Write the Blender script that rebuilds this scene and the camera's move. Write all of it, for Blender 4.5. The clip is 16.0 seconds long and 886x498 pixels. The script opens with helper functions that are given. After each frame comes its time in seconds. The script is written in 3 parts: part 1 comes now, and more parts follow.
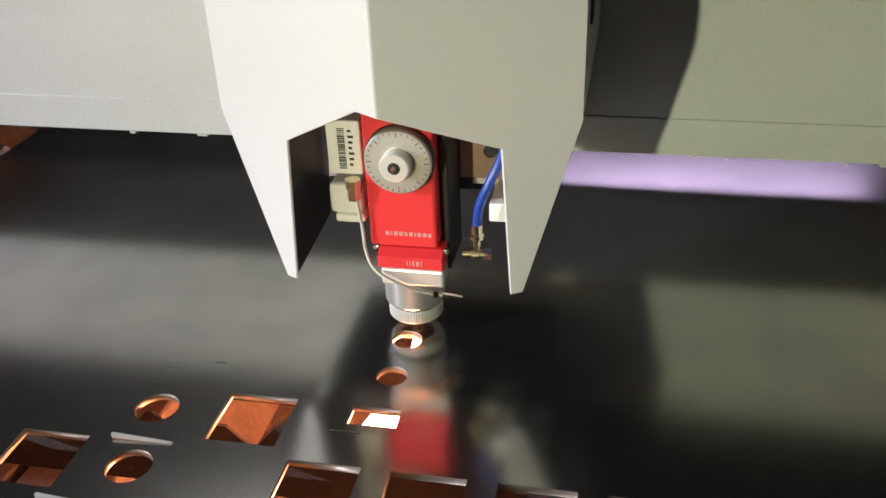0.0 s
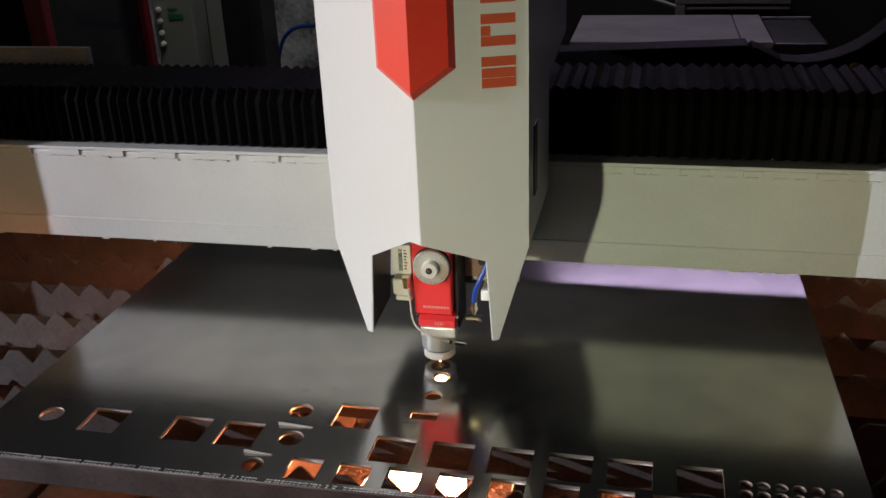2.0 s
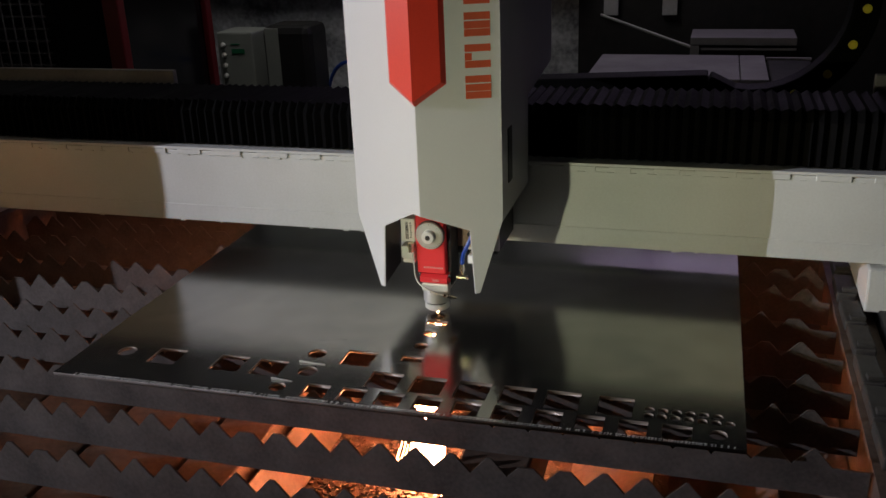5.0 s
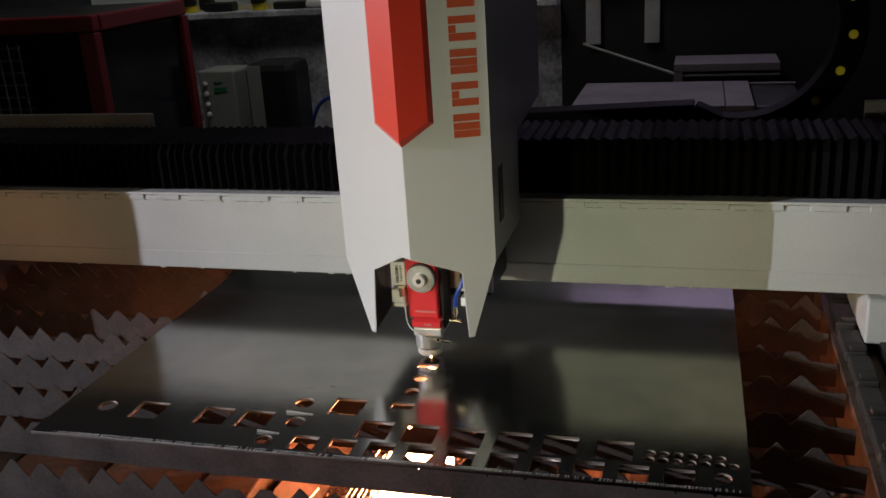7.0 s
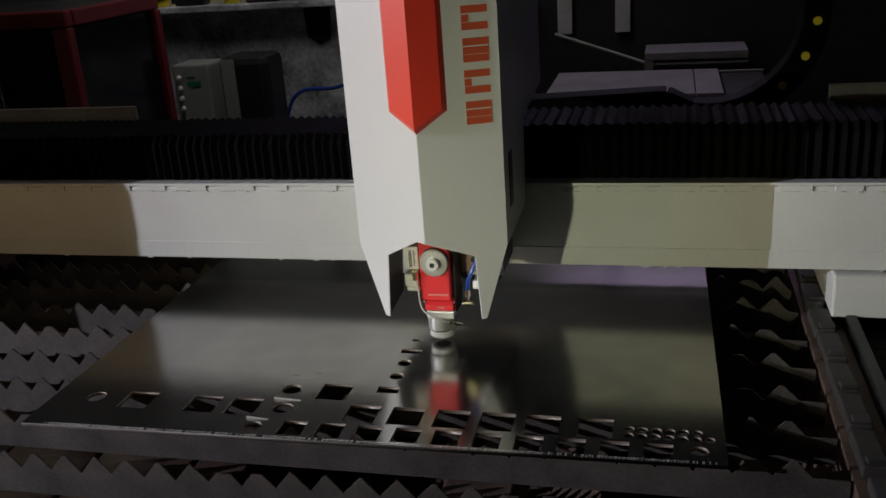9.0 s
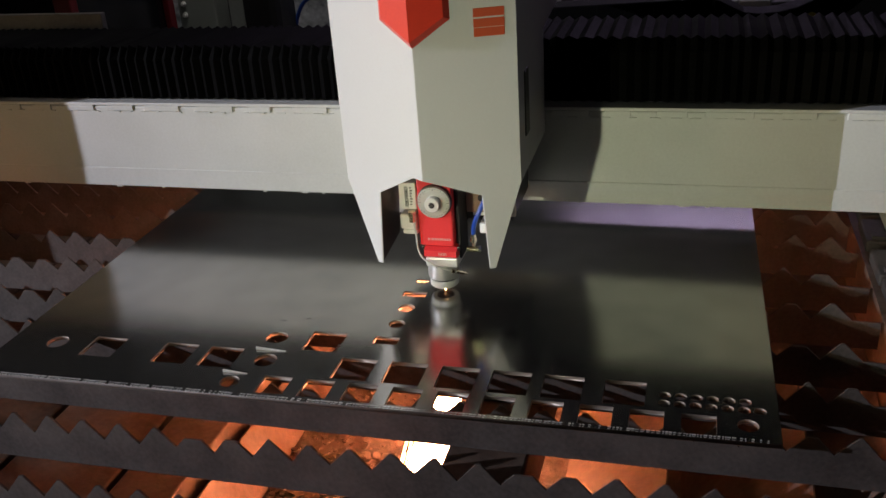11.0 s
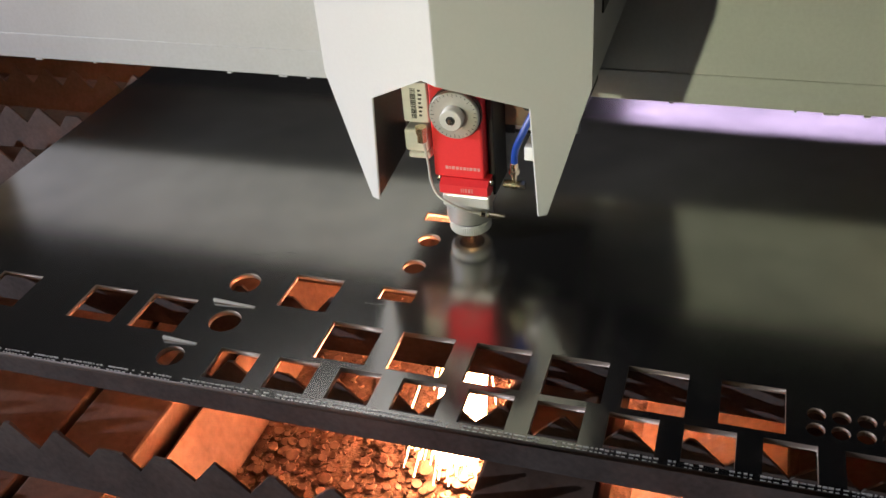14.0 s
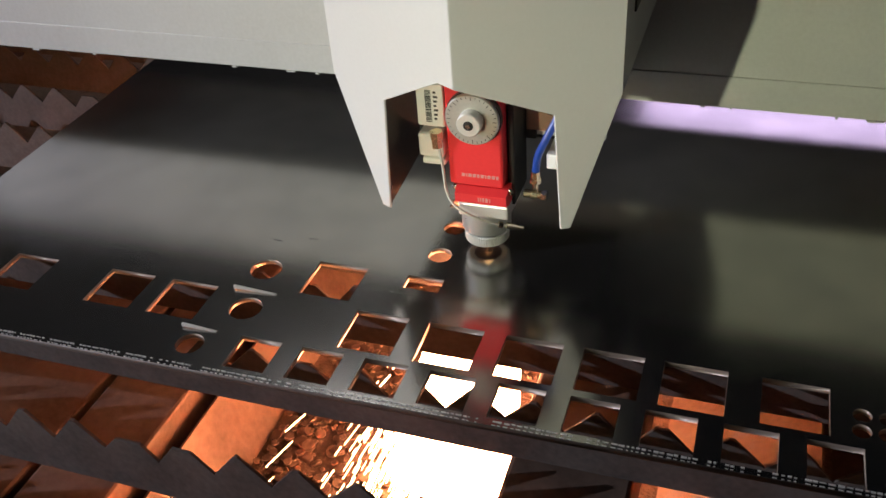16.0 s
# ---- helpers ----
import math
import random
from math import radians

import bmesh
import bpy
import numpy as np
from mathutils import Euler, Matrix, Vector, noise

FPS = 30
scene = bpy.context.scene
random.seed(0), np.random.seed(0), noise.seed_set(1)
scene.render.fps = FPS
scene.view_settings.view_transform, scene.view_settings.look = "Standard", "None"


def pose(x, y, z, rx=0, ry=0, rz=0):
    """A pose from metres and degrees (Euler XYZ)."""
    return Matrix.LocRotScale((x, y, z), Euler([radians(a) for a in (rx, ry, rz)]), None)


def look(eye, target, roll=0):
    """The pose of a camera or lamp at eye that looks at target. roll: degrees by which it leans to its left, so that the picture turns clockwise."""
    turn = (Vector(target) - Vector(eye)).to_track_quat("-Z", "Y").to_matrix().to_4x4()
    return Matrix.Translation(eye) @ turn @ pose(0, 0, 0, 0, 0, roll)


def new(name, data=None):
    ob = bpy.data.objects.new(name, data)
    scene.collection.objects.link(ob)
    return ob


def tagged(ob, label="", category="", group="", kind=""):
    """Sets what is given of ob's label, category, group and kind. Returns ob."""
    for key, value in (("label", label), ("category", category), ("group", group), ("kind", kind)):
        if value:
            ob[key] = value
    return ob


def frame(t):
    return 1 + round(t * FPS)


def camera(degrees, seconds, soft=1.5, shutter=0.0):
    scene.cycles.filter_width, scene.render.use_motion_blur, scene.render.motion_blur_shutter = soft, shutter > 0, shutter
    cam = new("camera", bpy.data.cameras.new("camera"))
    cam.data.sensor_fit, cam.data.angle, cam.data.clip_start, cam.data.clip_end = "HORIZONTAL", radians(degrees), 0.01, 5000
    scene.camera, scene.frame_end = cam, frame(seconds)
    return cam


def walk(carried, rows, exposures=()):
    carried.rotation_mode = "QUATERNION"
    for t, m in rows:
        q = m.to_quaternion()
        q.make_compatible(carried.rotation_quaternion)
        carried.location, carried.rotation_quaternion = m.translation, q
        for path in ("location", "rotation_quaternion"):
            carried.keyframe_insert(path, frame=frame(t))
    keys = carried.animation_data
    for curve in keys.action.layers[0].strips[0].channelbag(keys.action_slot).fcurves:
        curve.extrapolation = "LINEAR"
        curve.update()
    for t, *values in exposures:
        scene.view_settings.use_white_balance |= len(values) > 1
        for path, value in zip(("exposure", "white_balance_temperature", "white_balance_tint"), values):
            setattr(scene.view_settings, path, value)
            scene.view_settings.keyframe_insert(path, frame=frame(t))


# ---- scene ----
cam = camera(51.4, 16.0)
PATH = [
    (0, (0.0208, -0.6029, 1.4407), (-0.3532, 1.0943, 0.4509), -2.42),
    (0.5, (0.1114, -0.9187, 1.5782), (-0.3077, 0.8040, 0.6527), -2.13),
    (1, (0.1458, -1.0613, 1.6838), (-0.2793, 0.6403, 0.7226), -2.10),
    (1.5, (0.1736, -1.0713, 1.6845), (-0.3245, 0.6375, 0.7725), -3.75),
    (2, (0.1589, -1.2530, 1.7619), (-0.2672, 0.5327, 0.9686), -2.42),
    (2.5, (0.1992, -1.3462, 1.7676), (-0.1882, 0.4509, 0.9799), -3.44),
    (3, (0.3203, -1.3874, 1.7718), (-0.2022, 0.3908, 1.0201), -3.08),
    (3.5, (0.4024, -1.4492, 1.7833), (-0.1409, 0.3262, 1.0399), -2.44),
    (4, (0.4379, -1.5512, 1.8151), (-0.1248, 0.2268, 1.0925), -2.39),
    (6.3, (0.3790, -1.7078, 1.8248), (-0.1412, 0.0892, 1.1176), -2.18),
    (6.5, (0.4204, -1.6378, 1.8033), (-0.1635, 0.1534, 1.1318), -3.09),
    (7, (0.3995, -1.6169, 1.8283), (-0.1263, 0.1978, 1.1722), -3.64),
    (7.5, (0.3473, -1.7191, 1.8250), (-0.0831, 0.1314, 1.1999), -3.59),
    (8, (0.3440, -1.7280, 1.8532), (-0.0604, 0.1317, 1.2383), -3.12),
    (8.5, (0.3759, -1.6809, 1.8589), (-0.0754, 0.1500, 1.1924), -3.64),
    (9, (0.3948, -1.6689, 1.8359), (-0.0759, 0.1533, 1.1593), -4.08),
    (9.5, (0.4086, -1.5907, 1.8000), (-0.1060, 0.1997, 1.0722), -4.79),
    (10, (0.4385, -1.4874, 1.7792), (-0.1604, 0.2536, 0.9980), -5.04),
    (12.3, (0.2210, -1.1694, 1.7142), (-0.1512, 0.5367, 0.7391), -2.71),
    (12.5, (0.2260, -1.0982, 1.6945), (-0.2329, 0.5663, 0.6851), -3.27),
    (13, (0.2155, -0.9593, 1.6516), (-0.3352, 0.6302, 0.5699), -4.31),
    (13.5, (0.2082, -0.8765, 1.6272), (-0.3592, 0.6751, 0.5000), -4.75),
    (14, (0.2032, -0.8359, 1.6198), (-0.3635, 0.6978, 0.4680), -5.03),
    (14.5, (0.1966, -0.8179, 1.6159), (-0.3702, 0.7065, 0.4519), -5.03),
    (15, (0.1906, -0.7999, 1.6231), (-0.3776, 0.6999, 0.4282), -5.22),
    (15.5, (0.1825, -0.8071, 1.6040), (-0.3934, 0.7007, 0.4230), -4.98),
    (16, (0.1673, -0.8128, 1.5986), (-0.4136, 0.7004, 0.4270), -4.62),
]
EXPOSURES = [(0.0, 0.6), (0.5, 0.42), (1.0, 0.4), (1.5, 0.32), (2.0, 0.25), (2.5, 0.18), (3.0, 0.1), (4.0, -0.04), (6.5, -0.15), (9.0, -0.12), (9.5, 0.0), (10.2, 0.1), (12.3, 0.3), (13.0, 0.35), (14.5, 0.35), (16.0, 0.2)]
walk(cam, [(t, look(eye, target, roll)) for t, eye, target, roll in PATH], EXPOSURES)

# world, lights ------------------------------------------------------------
world = bpy.data.worlds.new("hall_sky")
scene.world = world
world.use_nodes = True
_sky = world.node_tree.nodes.new("ShaderNodeTexSky")
_sky.sky_type, _sky.sun_disc, _sky.sun_elevation, _sky.sun_rotation = "NISHITA", False, radians(12), radians(230)
world.node_tree.nodes["Background"].inputs["Strength"].default_value = 0.06
world.node_tree.links.new(_sky.outputs[0], world.node_tree.nodes["Background"].inputs["Color"])


def area_lamp(name, eye, target, size, watts, colour):
    data = bpy.data.lights.new(name, "AREA")
    data.shape, data.size, data.energy, data.color = "DISK", size, watts, colour
    lamp = new(name, data)
    lamp.matrix_world = look(eye, target)
    return lamp


# four unseen lamps, added: at the left, in front, at the rear, above
area_lamp("left_key_light", (-7.48, -3.65, 3.1), (-0.3, 0.4, 1.0), 0.015, 430, (0.90, 0.93, 1.12))
lamp_b = area_lamp("front_fill_light", (-0.60, -1.40, 1.24), (0.20, 0.45, 1.12), 0.04, 2.3, (0.97, 1.0, 0.70))
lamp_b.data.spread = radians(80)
rear = area_lamp("rear_lilac_light", (0.45, 4.22, 2.75), (0.35, 0.8, 0.95), 1.7, 7.6, (0.80, 0.62, 1.0))
rear.data.shape, rear.data.size_y = "RECTANGLE", 0.33
area_lamp("wall_fill_light", (-1.6, 2.7, 4.7), (-2.0, 4.3, 1.0), 1.6, 29, (1.0, 0.96, 0.93))


# materials ----------------------------------------------------------------
def material(name, base, other=None, rough=0.5, metal=0.0, scale=8.0, fine=90.0, bump=0.1, stretch=(1, 1, 1), rough_var=0.12, per_piece=0.0, spec=0.5, depth=0.002):
    """base blended to other by two scales of noise, with uneven gloss and fine relief."""
    m = bpy.data.materials.new(name)
    m.use_nodes = True
    nt = m.node_tree
    n, l = nt.nodes, nt.links
    b = n["Principled BSDF"]
    other = other or tuple(c * 0.75 for c in base)
    tc = n.new("ShaderNodeTexCoord")
    mp = n.new("ShaderNodeMapping")
    mp.inputs["Scale"].default_value = stretch
    l.new(tc.outputs["Object"], mp.inputs["Vector"])
    big, small = n.new("ShaderNodeTexNoise"), n.new("ShaderNodeTexNoise")
    for t, s, d in ((big, scale, 5), (small, fine, 3)):
        t.inputs["Scale"].default_value, t.inputs["Detail"].default_value = s, d
        l.new(mp.outputs[0], t.inputs["Vector"])
    ramp = n.new("ShaderNodeValToRGB")
    ramp.color_ramp.elements[0].position, ramp.color_ramp.elements[1].position = 0.34, 0.66
    ramp.color_ramp.elements[0].color, ramp.color_ramp.elements[1].color = (*base, 1), (*other, 1)
    mixf = n.new("ShaderNodeMath")
    mixf.operation = "MULTIPLY_ADD"
    mixf.inputs[1].default_value = 0.3
    add = n.new("ShaderNodeMath")
    add.operation = "MULTIPLY_ADD"
    add.inputs[1].default_value, add.inputs[2].default_value = 0.7, 0.0
    l.new(big.outputs["Fac"], add.inputs[0])
    l.new(small.outputs["Fac"], mixf.inputs[0])
    l.new(add.outputs[0], mixf.inputs[2])
    l.new(mixf.outputs[0], ramp.inputs["Fac"])
    colour = ramp.outputs["Color"]
    if per_piece:
        info = n.new("ShaderNodeObjectInfo")
        hsv = n.new("ShaderNodeHueSaturation")
        rng = n.new("ShaderNodeMapRange")
        rng.inputs["To Min"].default_value, rng.inputs["To Max"].default_value = 1 - per_piece, 1 + per_piece
        l.new(info.outputs["Random"], rng.inputs["Value"])
        l.new(rng.outputs[0], hsv.inputs["Value"])
        l.new(colour, hsv.inputs["Color"])
        colour = hsv.outputs["Color"]
    l.new(colour, b.inputs["Base Color"])
    b.inputs["Metallic"].default_value = metal
    b.inputs["Specular IOR Level"].default_value = spec
    rr = n.new("ShaderNodeMapRange")
    rr.inputs["To Min"].default_value, rr.inputs["To Max"].default_value = max(0.03, rough - rough_var), min(1, rough + rough_var)
    l.new(mixf.outputs[0], rr.inputs["Value"])
    l.new(rr.outputs[0], b.inputs["Roughness"])
    if bump:
        bm_ = n.new("ShaderNodeBump")
        bm_.inputs["Strength"].default_value, bm_.inputs["Distance"].default_value = bump, depth
        l.new(small.outputs["Fac"], bm_.inputs["Height"])
        l.new(bm_.outputs[0], b.inputs["Normal"])
    return m


def glowing(name, colour, strength):
    m = bpy.data.materials.new(name)
    m.use_nodes = True
    b = m.node_tree.nodes["Principled BSDF"]
    b.inputs["Base Color"].default_value = (*colour, 1)
    b.inputs["Emission Color"].default_value = (*colour, 1)
    b.inputs["Emission Strength"].default_value = strength
    return m


SHEET = material("rolled_steel_sheet", (0.44, 0.43, 0.41), (0.335, 0.33, 0.325), 0.172, 0.97, 3.5, 14, 0.0, (1, 1, 1), 0.07)
EDGE = material("bright_cut_edge", (0.34, 0.28, 0.235), (0.25, 0.20, 0.165), 0.38, 0.35, 20, 300, 0.3)
OLDEDGE = material("dull_sheared_edge", (0.15, 0.13, 0.115), (0.09, 0.075, 0.065), 0.55, 0.3, 20, 300, 0.4)
SLAT = material("scorched_slat_steel", (0.112, 0.093, 0.080), (0.048, 0.038, 0.032), 0.68, 0.15, 9, 120, 0.35, per_piece=0.15)
RUST = material("rusty_bed_steel", (0.19, 0.13, 0.095), (0.085, 0.055, 0.04), 0.6, 0.25, 7, 70, 0.5, per_piece=0.12)
SCRAP = material("scrap_steel", (0.19, 0.13, 0.10), (0.08, 0.052, 0.040), 0.48, 0.5, 14, 90, 0.2, per_piece=0.35)
FLOORPIT = material("slag_covered_floor", (0.13, 0.085, 0.06), (0.055, 0.038, 0.028), 0.8, 0.1, 12, 60, 0.9, depth=0.01)
PAINT = material("grey_white_beam_paint", (0.70, 0.70, 0.66), (0.60, 0.60, 0.555), 0.42, 0.0, 4, 160, 0.06)
INNER = material("shaded_flange_steel", (0.115, 0.10, 0.095), (0.08, 0.07, 0.065), 0.30, 0.85, 5, 150, 0.05)
COVER = material("satin_grey_cover_paint", (0.66, 0.655, 0.67), (0.625, 0.62, 0.63), 0.36, 0.0, 3, 220, 0.05)
RED = material("red_lacquer", (0.76, 0.055, 0.03), (0.68, 0.045, 0.027), 0.34, 0.0, 5, 200, 0.03)
BODYRED = material("red_anodised_body", (0.88, 0.05, 0.055), (0.80, 0.04, 0.05), 0.32, 0.0, 6, 200, 0.03)
LOGO = material("orange_red_print", (0.62, 0.10, 0.04), (0.55, 0.09, 0.04), 0.5, 0, 8, 100, 0)
PALEPRINT = material("pale_pink_print", (0.78, 0.36, 0.34), (0.7, 0.32, 0.30), 0.5, 0, 8, 100, 0)
STEEL = material("machined_steel", (0.62, 0.61, 0.60), (0.52, 0.51, 0.50), 0.24, 1.0, 10, 250, 0.05)
ALU = material("brushed_aluminium", (0.82, 0.81, 0.78), (0.74, 0.73, 0.70), 0.36, 0.45, 6, 200, 0.05, (1, 1, 8))
KNOB = material("worn_knob_aluminium", (0.60, 0.59, 0.55), (0.48, 0.47, 0.44), 0.38, 0.6, 8, 200, 0.05)
BRASS = material("brass_fitting", (0.74, 0.66, 0.46), (0.62, 0.54, 0.36), 0.25, 1.0, 20, 200, 0.03)
SPARKLIT = material("spark_lit_plate", (0.42, 0.29, 0.21), (0.33, 0.22, 0.16), 0.35, 0.5, 10, 150, 0.05)
TUBE = material("polished_tube_steel", (0.80, 0.79, 0.77), (0.72, 0.71, 0.69), 0.30, 0.72, 10, 250, 0.03)
NOZZLE = material("scorched_copper", (0.16, 0.095, 0.065), (0.06, 0.04, 0.03), 0.4, 0.7, 30, 200, 0.05)
BLUE = material("blue_air_hose", (0.015, 0.06, 0.36), (0.012, 0.05, 0.28), 0.3, 0, 10, 100, 0)
BLACK = material("black_metal", (0.025, 0.024, 0.024), (0.014, 0.014, 0.014), 0.45, 0.0, 8, 120, 0.1)
BELLOW = material("black_bellows_cloth", (0.0024, 0.0022, 0.0022), (0.0012, 0.0012, 0.0012), 0.6, 0, 12, 260, 0.3, spec=0.04)
PLASTIC = material("off_white_plastic", (0.90, 0.89, 0.85), (0.84, 0.83, 0.79), 0.45, 0, 10, 150, 0.03)
PRINT = material("dark_print", (0.03, 0.03, 0.03), (0.05, 0.05, 0.05), 0.5, 0, 10, 100, 0)
CONCRETE = material("stained_cement_plaster", (0.78, 0.79, 0.82), (0.15, 0.155, 0.17), 0.85, 0, 5.0, 34, 0.4, depth=0.008)
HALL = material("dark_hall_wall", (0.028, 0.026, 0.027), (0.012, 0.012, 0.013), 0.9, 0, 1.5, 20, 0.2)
FLOORM = material("oily_concrete_floor", (0.09, 0.085, 0.08), (0.05, 0.048, 0.045), 0.65, 0, 1.2, 30, 0.2)
REDDARK = material("dark_red_frame_paint", (0.20, 0.012, 0.018), (0.14, 0.01, 0.014), 0.4, 0, 5, 100, 0.05)
GLASSY = material("black_gloss_panel", (0.008, 0.008, 0.009), (0.012, 0.012, 0.012), 0.12, 0, 4, 100, 0)
GREYBOX = material("grey_green_cabinet_paint", (0.34, 0.36, 0.32), (0.28, 0.30, 0.27), 0.5, 0, 4, 100, 0.05)
GREEN = material("green_print", (0.02, 0.22, 0.10), (0.02, 0.18, 0.08), 0.5, 0, 4, 100, 0)
TABLE = material("pale_table_top", (0.24, 0.23, 0.24), (0.17, 0.16, 0.17), 0.5, 0, 5, 90, 0.05)
SEAT = material("dark_seat_steel", (0.065, 0.058, 0.052), (0.035, 0.03, 0.027), 0.6, 0.1, 9, 110, 0.3, per_piece=0.2)
GUARD = material("dusty_guard_paint", (0.13, 0.125, 0.12), (0.08, 0.075, 0.075), 0.6, 0, 6, 90, 0.05)
YELLOW = material("yellow_plastic_pin", (0.80, 0.62, 0.03), (0.7, 0.55, 0.03), 0.45, 0, 8, 100, 0)
PANE = material("dusty_window_pane", (0.34, 0.35, 0.33), (0.22, 0.23, 0.22), 0.4, 0, 3, 60, 0.05)
STRIP = material("pale_wall_tile", (0.62, 0.62, 0.64), (0.45, 0.45, 0.47), 0.5, 0, 8, 60, 0.1)
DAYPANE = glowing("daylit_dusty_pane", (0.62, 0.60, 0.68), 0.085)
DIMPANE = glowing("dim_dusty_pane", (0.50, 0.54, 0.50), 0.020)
RUBBER = material("black_ribbed_mat", (0.006, 0.006, 0.0065), (0.009, 0.009, 0.009), 0.7, 0, 8, 100, 0.1, spec=0.1)
CABLE = material("braided_steel_cable", (0.74, 0.73, 0.68), (0.55, 0.54, 0.50), 0.45, 0.2, 80, 400, 0.3)
HOT = glowing("molten_spark_core", (1.0, 0.34, 0.16), 130)
MOLTEN = glowing("molten_cut_stream", (1.0, 0.36, 0.14), 9500)
BLAZE = glowing("dense_spark_cloud", (1.0, 0.36, 0.17), 60)
SPARK = glowing("flying_spark", (1.0, 0.44, 0.19), 26)
TIPGLOW = glowing("cut_point_glow", (1.0, 0.55, 0.22), 60)


# mesh helpers ---------------------------------------------------------------
def mesh_from(name, bm, mat):
    me = bpy.data.meshes.new(name)
    bm.normal_update()
    bm.to_mesh(me)
    bm.free()
    me.materials.append(mat)
    return me


def part(name, bm, mat, parent=None, label="", smooth=False):
    me = bm if isinstance(bm, bpy.types.Mesh) else mesh_from(name, bm, mat)
    if smooth:
        for p in me.polygons:
            p.use_smooth = True
    ob = new(name, me)
    if parent is not None:
        ob.parent = parent
    if label:
        tagged(ob, label)
    return ob


def thing(name, label, category, group="", kind="", at=(0, 0, 0)):
    ob = new(name)
    ob.location = at
    return tagged(ob, label, category, group, kind)


def box(x0, x1, y0, y1, z0, z1, bevel=0.0, bm=None):
    bm = bm or bmesh.new()
    r = bmesh.ops.create_cube(bm, size=1.0)
    m = Matrix.Translation(((x0 + x1) / 2, (y0 + y1) / 2, (z0 + z1) / 2)) @ Matrix.Diagonal((x1 - x0, y1 - y0, z1 - z0, 1))
    bmesh.ops.transform(bm, matrix=m, verts=r["verts"])
    if bevel:
        edges = list({e for v in r["verts"] for e in v.link_edges})
        bmesh.ops.bevel(bm, geom=edges, offset=bevel, segments=2, affect="EDGES", profile=0.5)
    return bm


def lathe(profile, axis_pose, segs=40, bm=None):
    """profile: (radius, height) from the foot up, turned about z, then posed."""
    bm = bm or bmesh.new()
    rings = []
    for r, z in profile:
        rings.append([bm.verts.new(axis_pose @ Vector((r * math.cos(a), r * math.sin(a), z))) for a in (2 * math.pi * k / segs for k in range(segs))])
    for a, b in zip(rings, rings[1:]):
        for k in range(segs):
            bm.faces.new((a[k], a[(k + 1) % segs], b[(k + 1) % segs], b[k]))
    bm.faces.new(rings[0][::-1])
    bm.faces.new(rings[-1])
    return bm


def tube(points, radius, segs=10, bm=None):
    bm = bm or bmesh.new()
    pts = [Vector(p) for p in points]
    rings = []
    for k, p in enumerate(pts):
        way = (pts[min(k + 1, len(pts) - 1)] - pts[max(k - 1, 0)]).normalized()
        q = way.to_track_quat("Z", "Y")
        rings.append([bm.verts.new(p + q @ Vector((radius * math.cos(a), radius * math.sin(a), 0))) for a in (2 * math.pi * j / segs for j in range(segs))])
    for a, b in zip(rings, rings[1:]):
        for k in range(segs):
            bm.faces.new((a[k], a[(k + 1) % segs], b[(k + 1) % segs], b[k]))
    bm.faces.new(rings[0][::-1])
    bm.faces.new(rings[-1])
    return bm


def curve_points(ctrl, n=24):
    """A smooth line through control points (Catmull-Rom)."""
    p = [Vector(c) for c in ctrl]
    p = [2 * p[0] - p[1]] + p + [2 * p[-1] - p[-2]]
    out = []
    for i in range(1, len(p) - 2):
        for k in range(n):
            t = k / n
            a, b, c, d = p[i - 1], p[i], p[i + 1], p[i + 2]
            out.append(0.5 * (2 * b + (c - a) * t + (2 * a - 5 * b + 4 * c - d) * t * t + (3 * b - a - 3 * c + d) * t ** 3))
    return out + [p[-2]]


def prism(poly, offset, bm=None):
    """A flat polygon of 3D points given thickness by the vector offset."""
    bm = bm or bmesh.new()
    a = [bm.verts.new(p) for p in poly]
    b = [bm.verts.new(Vector(p) + Vector(offset)) for p in poly]
    bm.faces.new(a)
    bm.faces.new(b[::-1])
    for k in range(len(a)):
        bm.faces.new((a[k], b[k], b[(k + 1) % len(a)], a[(k + 1) % len(a)]))
    bmesh.ops.recalc_face_normals(bm, faces=bm.faces[:])
    return bm


def holed_sheet(name, outline, holes, z0, z1, mat):
    """A sheet with openings cut right through it."""
    cu = bpy.data.curves.new(name, "CURVE")
    cu.dimensions, cu.fill_mode, cu.extrude = "2D", "BOTH", (z1 - z0) / 2
    for loop in [outline, *holes]:
        sp = cu.splines.new("POLY")
        sp.points.add(len(loop) - 1)
        for pt, (x, y) in zip(sp.points, loop):
            pt.co = (x, y, 0, 1)
        sp.use_cyclic_u = True
    tmp = new(name + "_outline", cu)
    me = bpy.data.meshes.new_from_object(tmp.evaluated_get(bpy.context.evaluated_depsgraph_get()))
    bpy.data.objects.remove(tmp)
    bpy.data.curves.remove(cu)
    me.transform(Matrix.Translation((0, 0, (z0 + z1) / 2)))
    me.materials.clear()
    me.materials.append(mat)
    bm = bmesh.new()
    bm.from_mesh(me)
    bmesh.ops.remove_doubles(bm, verts=bm.verts[:], dist=0.00005)
    bmesh.ops.recalc_face_normals(bm, faces=bm.faces[:])
    bm.to_mesh(me)
    bm.free()
    return me


def rect(x0, x1, y0, y1):
    return [(x0, y0), (x1, y0), (x1, y1), (x0, y1)]


def disc(x, y, r, n=36, squash=1.0):
    return [(x + r * math.cos(2 * math.pi * k / n), y + r * squash * math.sin(2 * math.pi * k / n)) for k in range(n)]


# hall: floor, walls (west one with an added light opening), ceiling -----------------------------------
TOP = 0.85          # top of the sheet
part("floor", box(-4, 5, -5, 5.2, -0.1, 0.0), FLOORM)["kind"] = "structure"


